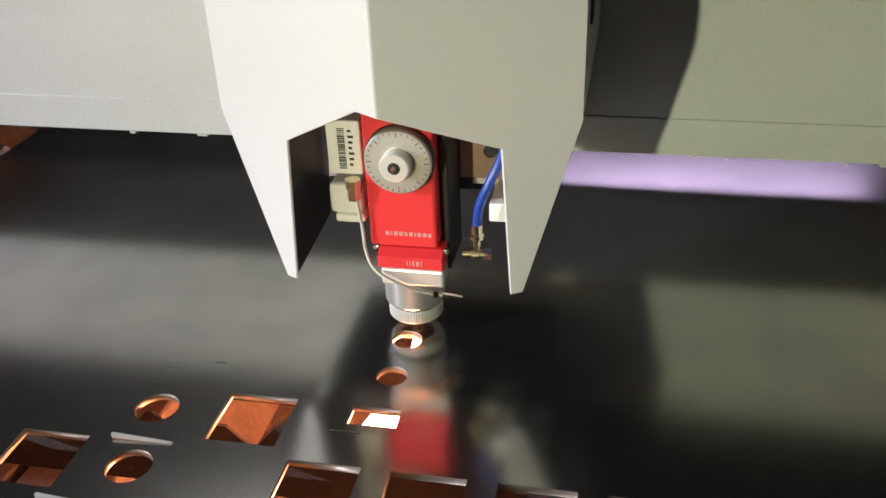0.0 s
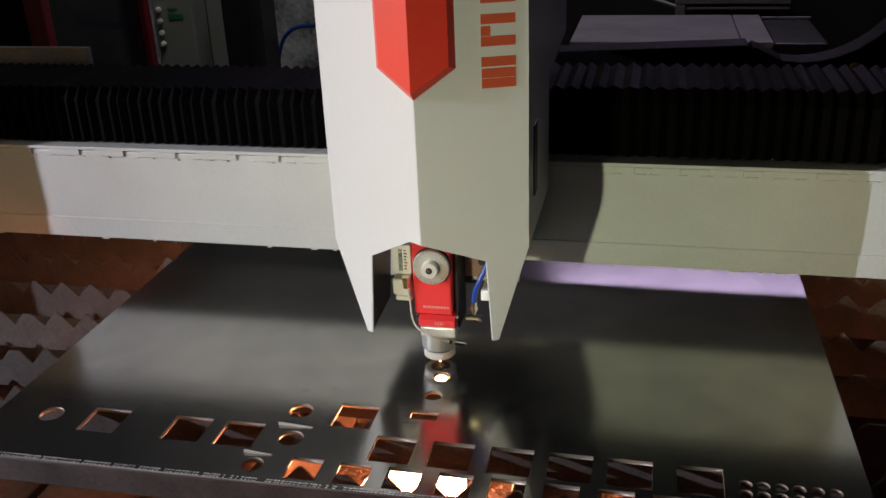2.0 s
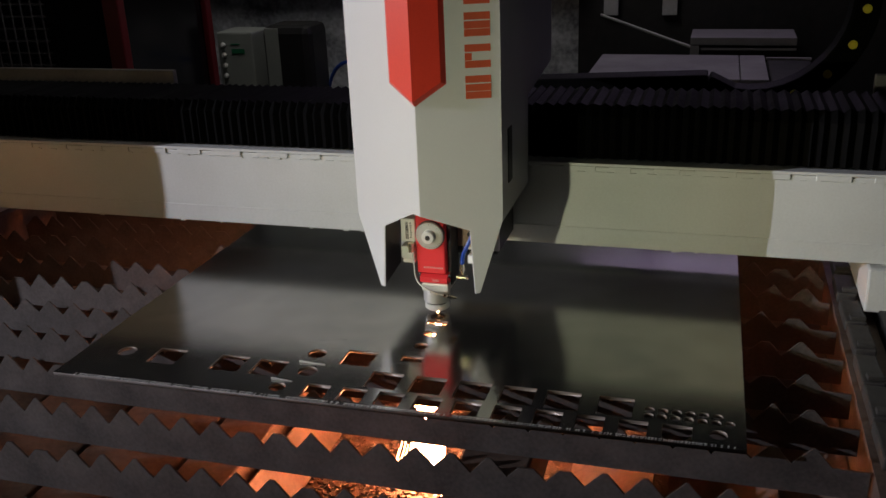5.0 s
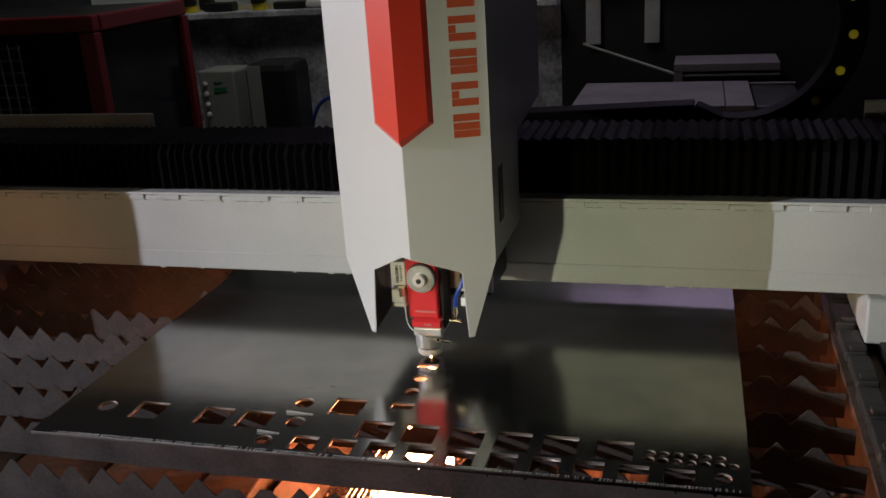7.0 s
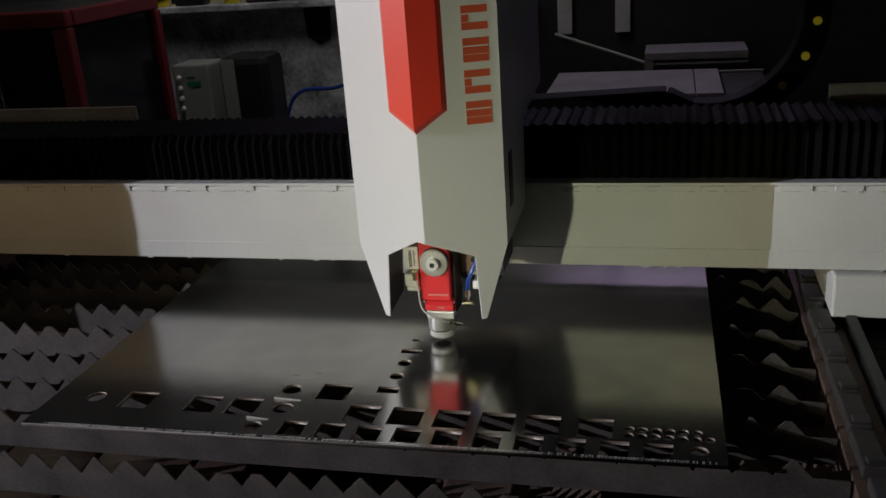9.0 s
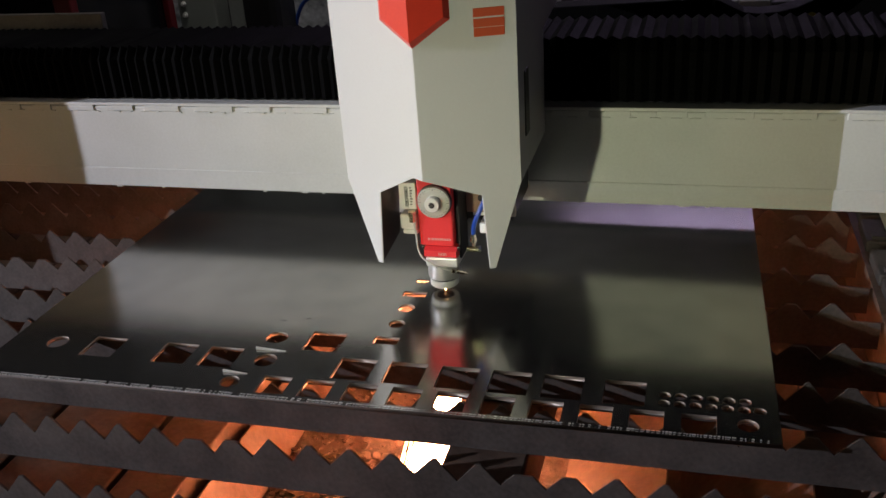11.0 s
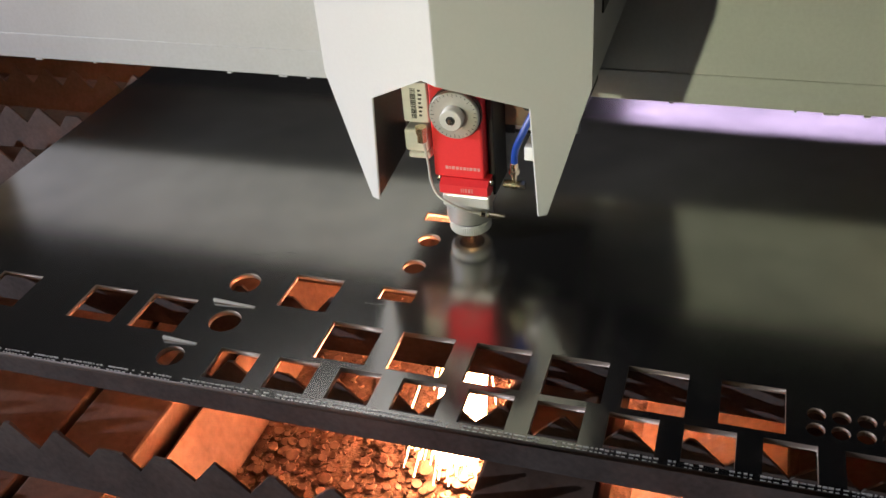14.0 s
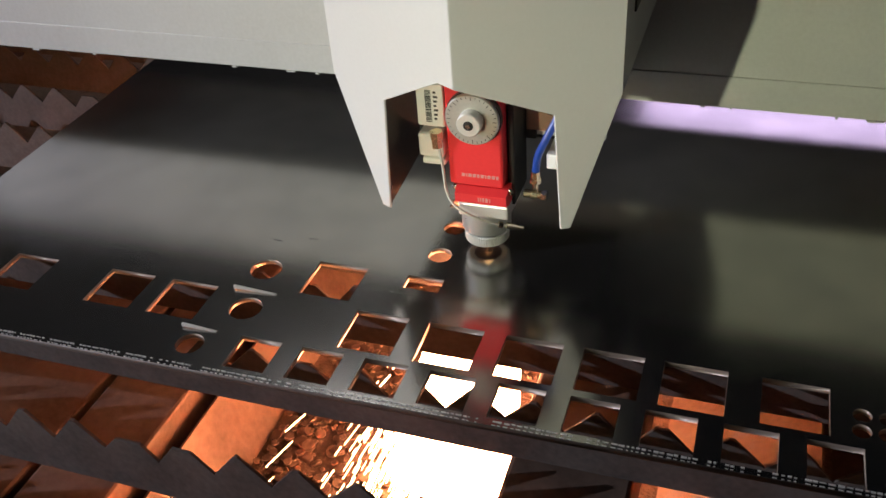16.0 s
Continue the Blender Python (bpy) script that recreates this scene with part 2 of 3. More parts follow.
def wall(name, pieces, mat, label):
    bm = bmesh.new()
    for p in pieces:
        box(*p, bm=bm)
    return tagged(part(name, bm, mat), label, "wall", kind="structure")


wall("wall_west", [(-4.2, -4, -5, -3.9, 0, 5), (-4.2, -4, -1.31, 5.2, 0, 5), (-4.2, -4, -3.9, -1.31, 3.6, 5)], HALL, "unseen dark hall wall, opening added to trim the left light")
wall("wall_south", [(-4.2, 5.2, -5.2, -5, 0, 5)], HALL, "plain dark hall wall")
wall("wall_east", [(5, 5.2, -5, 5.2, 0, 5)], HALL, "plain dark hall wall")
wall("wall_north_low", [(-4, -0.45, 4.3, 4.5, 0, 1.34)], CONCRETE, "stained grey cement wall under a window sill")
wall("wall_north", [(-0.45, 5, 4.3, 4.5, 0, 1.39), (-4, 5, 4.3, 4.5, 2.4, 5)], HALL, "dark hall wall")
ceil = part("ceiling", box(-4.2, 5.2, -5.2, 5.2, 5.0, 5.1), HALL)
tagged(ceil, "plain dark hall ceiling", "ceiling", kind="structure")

sill = part("window_sill", box(-4, -0.45, 4.16, 4.34, 1.34, 1.385, 0.008), CONCRETE)
tagged(sill, "narrow cement window sill", "sill", kind="structure")
win = thing("window_1", "row of dusty window panes in dark frames", "window", kind="structure", at=(0, 4.42, 0))
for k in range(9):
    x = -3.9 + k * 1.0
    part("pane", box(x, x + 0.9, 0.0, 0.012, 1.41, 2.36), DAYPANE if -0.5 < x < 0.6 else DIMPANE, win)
    part("window_frame", box(x + 0.9, x + 1.0, -0.05, 0.06, 1.39, 2.4, 0.006), BLACK, win)
bars = thing("window_grille", "dark iron window grille with thin upright bars", "grille", at=(0, 4.25, 1.40))
part("rail", box(-0.36, 2.4, -0.01, 0.01, 0.02, 0.045, 0.003), BLACK, bars)
for k in range(28):
    part("bar", box(-0.33 + k * 0.095, -0.315 + k * 0.095, -0.008, 0.008, 0.04, 0.7), BLACK, bars)

# clutter on the sill
for x, w, h, mat, nm, lab, cat in [(-3.00, 0.10, 0.5, YELLOW, "striped_post", "short yellow and black striped post on the sill", "post"), (-2.48, 0.10, 0.5, YELLOW, "striped_post", "short yellow and black striped post on the sill", "post")]:
    st = thing(nm, lab, cat, "posts on the sill", at=(x, 4.25, 1.387))
    part("post", lathe([(w / 2, 0), (w / 2, h)], Matrix(), 16), mat, st)
    for j in range(4):
        part("stripe", lathe([(w / 2 + 0.002, 0.05 + j * 0.12), (w / 2 + 0.002, 0.10 + j * 0.12)], pose(0, 0, 0, 8, 0, 0), 16), BLACK, st)
for x, w, h in [(-2.88, 0.22, 0.06), (-2.36, 0.24, 0.05), (-0.9, 0.3, 0.03)]:
    rag = part("tool_heap", box(x, x + w, 4.2, 4.3, 1.386, 1.386 + h, 0.012), BLACK)
    tagged(rag, "small dark heap of tools on the sill", "tools", "clutter on the sill")
tray = thing("paper_tray", "flat white tray lying on the sill", "tray", at=(-1.94, 4.25, 1.387))
part("base", box(-0.17, 0.17, -0.06, 0.06, 0, 0.055, 0.004), PLASTIC, tray)
part("lip", box(-0.17, 0.2, -0.075, -0.062, 0.012, 0.045, 0.003), PLASTIC, tray)

# red machine cabinet with dark doors
cab = thing("machine_cabinet", "black machine cabinet with a dark red frame", "cabinet", at=(-2.4, 2.3, 0))
part("body", box(-1.5, -0.03, 0.03, 0.84, 0, 1.46, 0.01), GLASSY, cab)
part("top_rail", box(-1.52, 0.0, -0.01, 0.05, 1.46, 1.54, 0.01), REDDARK, cab)
part("side_rail", box(-0.05, 0.0, 0.055, 0.86, 1.46, 1.54, 0.01), REDDARK, cab)
part("lid", box(-1.5, -0.055, 0.055, 0.84, 1.462, 1.535), BLACK, cab)
part("corner_post", box(-0.09, 0.0, -0.01, 0.05, 0, 1.458, 0.008), REDDARK, cab)
part("rear_post", box(-0.03, 0.005, 0.80, 0.86, 0, 1.458, 0.006), REDDARK, cab)
mesh_panel = thing("guard_mesh", "grey wire mesh guard beside the cabinet", "mesh guard", at=(-2.72, 2.26, 0))
for k in range(16):
    part("wire", tube([(-1.0 + k * 0.06, 0, 0.0 if k in (0, 15) else 0.9), (-1.0 + k * 0.06, 0, 1.42)], 0.006, 6), STEEL, mesh_panel)
for k in range(9):
    part("cross_wire", tube([(-1.02, 0.008, 0.92 + k * 0.06), (-0.08, 0.008, 0.92 + k * 0.06)], 0.006, 6), STEEL, mesh_panel)

# control box and dark case before the cement wall
ctl = thing("control_box", "grey-green control box with four switches and a green label", "control box", at=(-2.67, 3.65, -0.02))
part("body", box(0, 0.25, 0, 0.25, 0.02, 1.09, 0.012), GREYBOX, ctl)
for k in range(4):
    part("switch", lathe([(0.016, 0), (0.016, 0.012), (0.009, 0.014), (0.009, 0.022)], pose(0.045, 0.0, 1.01 - k * 0.065, 90), 16), PLASTIC, ctl)
part("label_plate", box(0.10, 0.19, -0.004, 0.0, 0.955, 0.985), GREEN, ctl)
part("label_plate", box(0.10, 0.16, -0.004, 0.0, 1.01, 1.018), GREEN, ctl)
case = thing("equipment_case", "dark rounded equipment case on the floor", "case", at=(-2.33, 3.6, 0))
part("shell", box(0, 0.33, 0, 0.3, 0.0, 1.115, 0.05), BLACK, case)
part("front_panel", box(0.03, 0.12, -0.006, 0.004, 0.4, 1.1, 0.002), GREYBOX, case)
loop = part("blue_cable", tube(curve_points([(-2.1, 3.9, 0.0), (-1.98, 3.85, 0.76), (-1.70, 3.9, 0.855), (-1.45, 3.95, 0.80), (-1.35, 3.9, 0.0)], 10), 0.012, 8), BLUE)
tagged(loop, "blue cable looped before the cement wall", "cable")
plate_w = part("wall_patch", prism([(-1.98, 4.295, 1.14), (-1.90, 4.295, 1.08), (-1.82, 4.295, 1.12), (-1.80, 4.295, 1.33), (-1.99, 4.295, 1.33)], (0, -0.006, 0)), HALL)
tagged(plate_w, "dark brown patch on the cement wall", "patch")

# pale strips, table and slab in the dark right half
for x in (-0.29, 0.067):
    s = part("wall_strip", box(x, x + 0.09, 4.27, 4.3, 1.09, 1.39, 0.003), STRIP)
    tagged(s, "pale upright strip on the dark wall", "strip", "wall strips")
pipe = part("pipe", tube([(-0.30, 4.22, 1.10), (0.30, 3.97, 0.93)], 0.009, 8), GREYBOX)
tagged(pipe, "thin grey pipe slanting down the dark wall", "pipe")
tb = thing("work_table", "pale work table with a seam across its top", "table", at=(0, 2.9, 0))
part("tabletop", box(-0.212, 0.522, 0, 0.70, 0.93, 0.96, 0.004), TABLE, tb)
part("top_leaf", box(0.526, 0.654, 0, 0.70, 0.93, 0.96, 0.004), TABLE, tb)
for x, y in ((-0.17, 0.05), (0.61, 0.05), (-0.17, 0.65), (0.61, 0.65)):
    part("leg", box(x - 0.02, x + 0.02, y - 0.02, y + 0.02, 0, 0.93, 0.003), BLACK, tb)
part("apron", box(-0.19, 0.63, 0.012, 0.03, 0.86, 0.928), RUST, tb)
slab = thing("metal_cabinet", "low pale cabinet with a dark slot in its front", "cabinet", at=(0.256, 3.9, -0.080))
part("top", box(0, 0.58, 0, 0.35, 1.045, 1.09, 0.004), TABLE, slab)
part("base", box(0.02, 0.56, 0.02, 0.33, 0.080, 1.02), BLACK, slab)
part("side", box(0.0, 0.05, 0.0, 0.018, 0.9, 1.043), TABLE, slab)
part("front_rail", box(0.06, 0.58, 0.0, 0.018, 1.018, 1.030), TABLE, slab)
bk = thing("black_crate", "open black crate beside the work table", "crate", at=(0.665, 2.95, 0))
part("body", box(0, 0.22, 0, 0.60, 0.0, 0.945, 0.01), BLACK, bk)
part("rim", box(-0.005, 0.225, 0.59, 0.61, 0.945, 0.958, 0.003), TABLE, bk)

# machine bed ------------------------------------------------------------------
bed = thing("cutting_bed", "rusty steel cutting bed frame round the slats", "machine bed", kind="structure")
part("front_wall", box(-1.9, 1.02, -0.98, -0.94, 0.0, 0.78, 0.004), RUST, bed)
part("rear_wall", box(-1.9, 1.02, 2.0, 2.04, 0.0, 0.86, 0.004), RUST, bed)
part("left_wall", box(-1.94, -1.9, -0.98, 2.04, 0.0, 0.86, 0.004), RUST, bed)
part("right_wall", box(0.835, 0.86, -0.94, 2.0, 0.0, 0.835, 0.004), BLACK, bed)
part("pit_floor", box(-1.9, 0.83, -0.94, 2.0, 0.30, 0.34), FLOORPIT, bed, "pit floor caked with slag")
side_deck = part("side_deck", box(0.864, 2.6, -1.6, 2.6, 0.70, 0.79, 0.004), RUBBER)
tagged(side_deck, "black ribbed cover over the machine's side rail", "machine deck", kind="structure")
for k in range(60):
    part("rib", box(0.87, 2.5, -1.5 + k * 0.05, -1.485 + k * 0.05, 0.7905, 0.7915), RUBBER, side_deck)
outer = part("outer_rail", box(-2.5, -1.96, -1.2, 2.4, 0.0, 0.9, 0.01), BLACK)
tagged(outer, "dark side rail housing of the machine", "machine rail", kind="structure")

# slat seats along the right rail
ROWS_Y = [-0.563 + 0.1555 * k for k in range(16)]
ROWS_Y[3:8] = [-0.090, 0.060, 0.204, 0.360, 0.508]
seat_rail = thing("slat_rail", "worn steel rail with seats for the slat ends", "rail", kind="structure")
part("base_bar", box(0.742, 0.832, -0.93, 1.99, 0.60, 0.80), RUST, seat_rail)
seat_me = mesh_from("seat_block", box(-0.024, 0.024, -0.066, 0.066, -0.014, 0.014, 0.004), SEAT)
lug_me = mesh_from("clamp_lug", box(-0.018, 0.018, -0.010, 0.010, -0.005, 0.005, 0.002), SEAT)
for k, y in enumerate(ROWS_Y):
    o = part("seat_block", seat_me, None, seat_rail)
    o.location = (0.780 + random.uniform(-0.004, 0.004), y + 0.078, 0.8145 + random.uniform(-0.002, 0.002))
    o.rotation_euler = (0, random.uniform(-0.03, 0.03), random.uniform(-0.02, 0.02))
    o = part("clamp_lug", lug_me, None, seat_rail)
    o.location = (0.782, y + 0.03, 0.833)
    o.rotation_euler = (0, 0, random.uniform(-0.12, 0.12))


def slat(phase, worn, seed, pitch):
    """One saw-toothed slat, upright, along x: tips at the sheet's underside."""
    rng = random.Random(seed)
    x, pts = -1.86, []
    first = phase + pitch * math.floor((x - phase) / pitch)
    k = 0
    while first + k * pitch < 0.70:
        xt = first + k * pitch
        drop = rng.uniform(0, 0.003) + (rng.uniform(0.004, 0.016) if rng.random() < worn else 0)
        flat = 0.0015 + drop * 0.9
        pts += [(xt - flat, -drop), (xt + flat, -drop), (xt + pitch / 2 + rng.uniform(-0.002, 0.002), -0.039 + rng.uniform(-0.003, 0.003))]
        k += 1
    pts = [p for p in pts if -1.88 < p[0] < 0.735]
    loop = [(-1.88, -0.04)] + pts + [(0.735, -0.04), (0.735, -0.100), (-1.88, -0.100)]
    bm = prism([(px, -0.002, pz) for px, pz in loop], (0, 0.004, 0))
    return mesh_from("slat", bm, SLAT)


PHASE = {2: -0.454, 1: 0.186, 4: -1.092, 5: -1.206, 6: -1.130, 7: -1.058}
for k, y in enumerate(ROWS_Y):
    s = new("slat", slat(PHASE.get(k, random.uniform(0, 0.07)), 0.25 if k < 12 else 0.4, 40 + k, 0.0770 if 4 < k < 9 else 0.0722))
    s.location = (0, y, TOP - 0.009)
    s.rotation_euler = (random.uniform(-0.02, 0.02), 0, 0)
    tagged(s, "scorched saw-toothed steel support slat of the bed", "slat", "support slats")

# rusty hopper plates in the pit, along the bed
def long_plate(name, x0, z0, x1, z1, thick, label, y0=-0.9, y1=1.95, mat=RUST):
    d = Vector((x1 - x0, 0, z1 - z0)).normalized()
    nrm = Vector((-d.z, 0, d.x)) * thick
    ob = part(name, prism([(x0, y0, z0), (x1, y0, z1), (x1, y1, z1), (x0, y1, z0)], nrm), mat)
    return tagged(ob, label, "hopper plate", "hopper plates")


def channel(x0, x1, z0, z1, tilt, y0=-0.9, y1=1.95):
    bm = box(-(x1 - x0) / 2, (x1 - x0) / 2, y0, y1, 0, z1 - z0, 0.006)
    ob = part("pit_channel", bm, RUST)
    ob.matrix_basis = pose((x0 + x1) / 2, 0, z0, 0, tilt, 0)
    return tagged(ob, "rusty steel channel running along the pit", "channel", "pit channels")


long_plate("hopper_plate", -0.585, 0.342, -0.640, 0.47, 0.006, "rusty sloping hopper plate in the pit")
channel(-0.820, -0.680, 0.34, 0.515, 4)
channel(-1.090, -0.850, 0.34, 0.535, 8)
channel(-1.350, -1.130, 0.34, 0.55, 9)
channel(-1.600, -1.390, 0.34, 0.56, 9)
channel(-1.850, -1.640, 0.34, 0.57, 9)
long_plate("hopper_plate", 0.12, 0.40, 0.34, 0.56, 0.006, "rusty sloping hopper plate in the pit")
long_plate("hopper_plate", 0.37, 0.46, 0.60, 0.62, 0.006, "rusty sloping hopper plate in the pit")
long_plate("hopper_plate", 0.62, 0.50, 0.74, 0.66, 0.006, "rusty sloping hopper plate in the pit")
rib = thing("slat_bearer", "rusty steel bearer carrying the slats", "bearer")
part("bearer_beam", box(-0.045, 0.103, -0.93, 1.98, 0.60, 0.7395, 0.006), RUST, rib)

# unseen lamp stand added before the machine, lower flap shades the bed
lamp_stand = thing("work_lamp", "unseen added lamp stand, its flap blocks light from the bed", "work lamp")
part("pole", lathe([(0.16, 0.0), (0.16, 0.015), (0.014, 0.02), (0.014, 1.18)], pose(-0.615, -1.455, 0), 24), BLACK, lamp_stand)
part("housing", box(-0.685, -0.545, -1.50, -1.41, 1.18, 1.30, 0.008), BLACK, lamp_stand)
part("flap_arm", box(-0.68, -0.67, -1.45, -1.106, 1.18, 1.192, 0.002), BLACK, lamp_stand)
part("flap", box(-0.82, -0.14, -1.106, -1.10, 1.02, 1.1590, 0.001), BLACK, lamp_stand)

# cut-out discs and slag lying in the pit
disc_meshes = [mesh_from("cut_disc", lathe([(r - 0.0008, 0), (r, 0.0008), (r, 0.0042), (r - 0.0008, 0.005)], Matrix(), 20), SCRAP) for r in (0.006, 0.009, 0.0125)]
square_mesh = mesh_from("cut_square", box(-0.024, 0.024, -0.024, 0.024, 0, 0.006, 0.001), SCRAP)
for k in range(290):
    big = random.random() < 0.012
    o = new("cut_square" if big else "cut_disc", square_mesh if big else random.choice(disc_meshes))
    o.location = (random.uniform(-0.575, -0.13), random.uniform(-0.75, 0.55), 0.343 + random.uniform(0.0, 0.014))
    o.rotation_euler = (random.gauss(0, 0.14), random.gauss(0, 0.14), random.uniform(0, 6.28))
    tagged(o, "square steel cut-out lying in the scrap" if big else "round steel cut-out lying in the scrap", "scrap piece", "scrap in the pit")
litter = bmesh.new()
for k in range(1700):
    r = random.choice((0.004, 0.006, 0.0075, 0.010))
    m = pose(random.uniform(-0.575, -0.13), random.uniform(-0.6, 0.35), 0.341 + random.uniform(0.0, 0.010), random.gauss(0, 9), random.gauss(0, 9))
    lathe([(r, 0), (r, 0.003), (r - 0.0008, 0.0036)], m, 10, litter)
tagged(part("cut_disc_litter", litter, SCRAP), "bed of round steel cut-outs covering the pit", "scrap", kind="stuff")
slag = bmesh.new()
for k in range(900):
    r = random.uniform(0.003, 0.011)
    m = Matrix.Translation((random.uniform(-0.58, -0.11), random.uniform(-0.85, 1.2), 0.34 + r * 0.3)) @ Euler((random.random() * 6, random.random() * 6, 0)).to_matrix().to_4x4() @ Matrix.Diagonal((r, r * random.uniform(0.5, 1), r * 0.6, 1))
    vs = [slag.verts.new(m @ Vector(c)) for c in ((1, 0, 0), (-1, 0, 0), (0, 1, 0), (0, -1, 0), (0, 0, 1), (0, 0, -1))]
    for a, b, c in ((0, 2, 4), (2, 1, 4), (1, 3, 4), (3, 0, 4), (2, 0, 5), (1, 2, 5), (3, 1, 5), (0, 3, 5)):
        slag.faces.new((vs[a], vs[b], vs[c]))
tagged(part("slag_grains", slag, SCRAP), "loose slag grains over the pit floor", "slag", kind="stuff")

# the sheet ---------------------------------------------------------------------
holes = []
for tr in (-0.198, -0.099, 0.0, 0.096, 0.190, 0.298):                    # first row of squares
    holes.append(rect(tr - 0.0712, tr, -0.0695, 0.002))
for k in range(10):                                                       # front row of smaller squares
    x = -0.3920 + 0.0834 * k
    holes.append(rect(x, x + 0.0560, -0.1350, -0.0795))
holes.append(rect(-0.3608, -0.2885, 0.0165, 0.0882))
for tl in (-0.643, -0.5445, -0.8045):
    holes.append(rect(tl, tl + 0.0712, -0.0675, 0.0035))
for x, y, r in ((-0.4274, 0.0535, 0.0222), (-0.4148, -0.0298, 0.0222), (-0.4514, -0.1092, 0.0185), (-0.8778, -0.029, 0.022), (0.463, -0.097, 0.017)):
    holes.append(disc(x, y, r))
holes.append([(-0.449, 0.001), (-0.387, 0.004), (-0.387, 0.0075), (-0.449, 0.0085)])
holes.append([(-0.477, -0.085), (-0.428, -0.081), (-0.428, -0.078), (-0.477, -0.078)])
holes.append(rect(-0.230, -0.180, 0.0600, 0.0875))
holes.append(disc(-0.2033, 0.1397, 0.0165))
holes.append(disc(-0.2023, 0.2067, 0.0165))
SLOT3, SLOT4 = rect(-0.228, -0.177, 0.257, 0.279), rect(-0.216, -0.189, 0.322, 0.338)
holes += [SLOT3, SLOT4]
for k in range(6):
    holes.append(disc(0.330 + 0.0262 * k, -0.031, 0.0100, 20))
for k in range(7):
    holes.append(disc(0.329 + 0.0258 * k, -0.0545, 0.0100, 20))
sheet_me = holed_sheet("steel_sheet", [(-0.985, -0.1575), (0.5135, -0.1395), (0.492, 2.2), (-0.992, 2.2)], holes, TOP - 0.008, TOP, SHEET)
sheet_me.materials.append(EDGE)
sheet_me.materials.append(OLDEDGE)
for p in sheet_me.polygons:
    if abs(p.normal.z) < 0.5:
        c = p.center
        p.material_index = 2 if c.y < -0.1375 or c.x < -0.98 or c.x > 0.485 and abs(p.normal.x) > 0.99 else 1
sheet = tagged(part("steel_sheet", sheet_me, None), "dark rolled steel sheet with many cut openings lying on the slats", "steel sheet")
burr = bmesh.new()
x = -0.93
front_y = lambda x: -0.1395 + 0.012 * (x - 0.5135)
while x < 0.50:
    w = random.uniform(0.002, 0.007)
    e = front_y(x)
    if random.random() < 0.85:
        box(x, x + w, e + 0.0055 + random.uniform(-0.0006, 0.0006), e + 0.0070, TOP + 0.0002, TOP + random.uniform(0.0005, 0.0014), bm=burr)
        box(x, x + w * 0.8, e + 0.0006, e + 0.0016, TOP + 0.0002, TOP + random.uniform(0.0004, 0.0010), bm=burr)
    x += w + random.uniform(0.0006, 0.0030)
part("cut_burr", burr, ALU, sheet, "bright burr along the front cut")["kind"] = "stuff"
for x0, y0, x1, y1 in ((-0.450, 0.120, -0.436, 0.124), (-0.40, 0.135, -0.386, 0.138), (-0.022, 0.088, -0.008, 0.0905), (-0.242, 0.047, -0.212, 0.0485), (0.05, 0.2, 0.056, 0.201)):
    part("scratch", box(x0, x1, y0, y0 + 0.0012, TOP + 0.0002, TOP + 0.0006), STEEL, sheet)

for x0, x1, y0, tilt in ((-0.450, -0.388, 0.0055, 6), (-0.478, -0.429, -0.081, 5)):
    sl = part("sliver", prism([(0, 0, 0.0005), (x1 - x0, 0, 0.0005), (x1 - x0, 0, 0.0012), (0, 0, 0.0055)], (0, 0.0035, -0.0003)), ALU, sheet, "bright tilted steel sliver")
    sl.location = (x0, y0 - 0.002, TOP)


def slug(name, loop):
    xs, ys = [p[0] for p in loop], [p[1] for p in loop]
    cx, cy = sum(xs) / len(xs), sum(ys) / len(ys)
    inner = [(0.97 * (a - cx), 0.965 * (b - cy), 0) for a, b in loop]
    ob = part(name, prism(inner, (0, 0, -0.0078)), SHEET)
    ob.matrix_basis = pose(cx, cy, TOP - 0.0001)
    return tagged(ob, "small steel slug cut out of the sheet", "cut slug", "slugs"), cx, cy


slug_a, SAX, SAY = slug("cut_slug", SLOT3)
slug_b, SBX, SBY = slug("cut_slug", SLOT4)

# gantry: beam, lips, bellows, end block, cable chain (its own y = 0 is the nozzle) ------
gantry = thing("gantry", "grey-white gantry beam with black bellows on top", "gantry")
FRONT = 0.2807
part("beam", box(-2.3, 2.3, FRONT, FRONT + 0.29, 0.950, 1.168, 0.004), PAINT, gantry)
part("top_lip", box(-2.3, 2.3, FRONT - 0.006, FRONT + 0.03, 1.1705, 1.178, 0.0015), PAINT, gantry)
rng = random.Random(5)
for side in (-1, 1):
    x = -0.2 if side < 0 else 0.05
    while abs(x) < 1.7:
        w = rng.uniform(0.055, 0.10)
        part("weld_tab", box(min(x, x + side * w), max(x, x + side * w), FRONT - 0.004, FRONT + 0.001, 1.156, 1.1700, 0.0015), PAINT, gantry)
        x += side * (w + rng.uniform(0.03, 0.06))
bead = bmesh.new()
for side in (-1, 1):
    for k in range(34):
        x = side * (0.08 + k * 0.045 + rng.uniform(-0.01, 0.01))
        w = rng.uniform(0.01, 0.026)
        box(x, x + w, FRONT - 0.0035, FRONT + 0.001, 1.1525 + rng.uniform(-0.001, 0.002), 1.1555, 0.001, bm=bead)
part("weld_bead", bead, PAINT, gantry)["kind"] = "stuff"
part("lower_plate", box(-2.3, 2.3, FRONT - 0.0025, FRONT + 0.001, 0.9525, 1.002, 0.001), PAINT, gantry)
drip = bmesh.new()
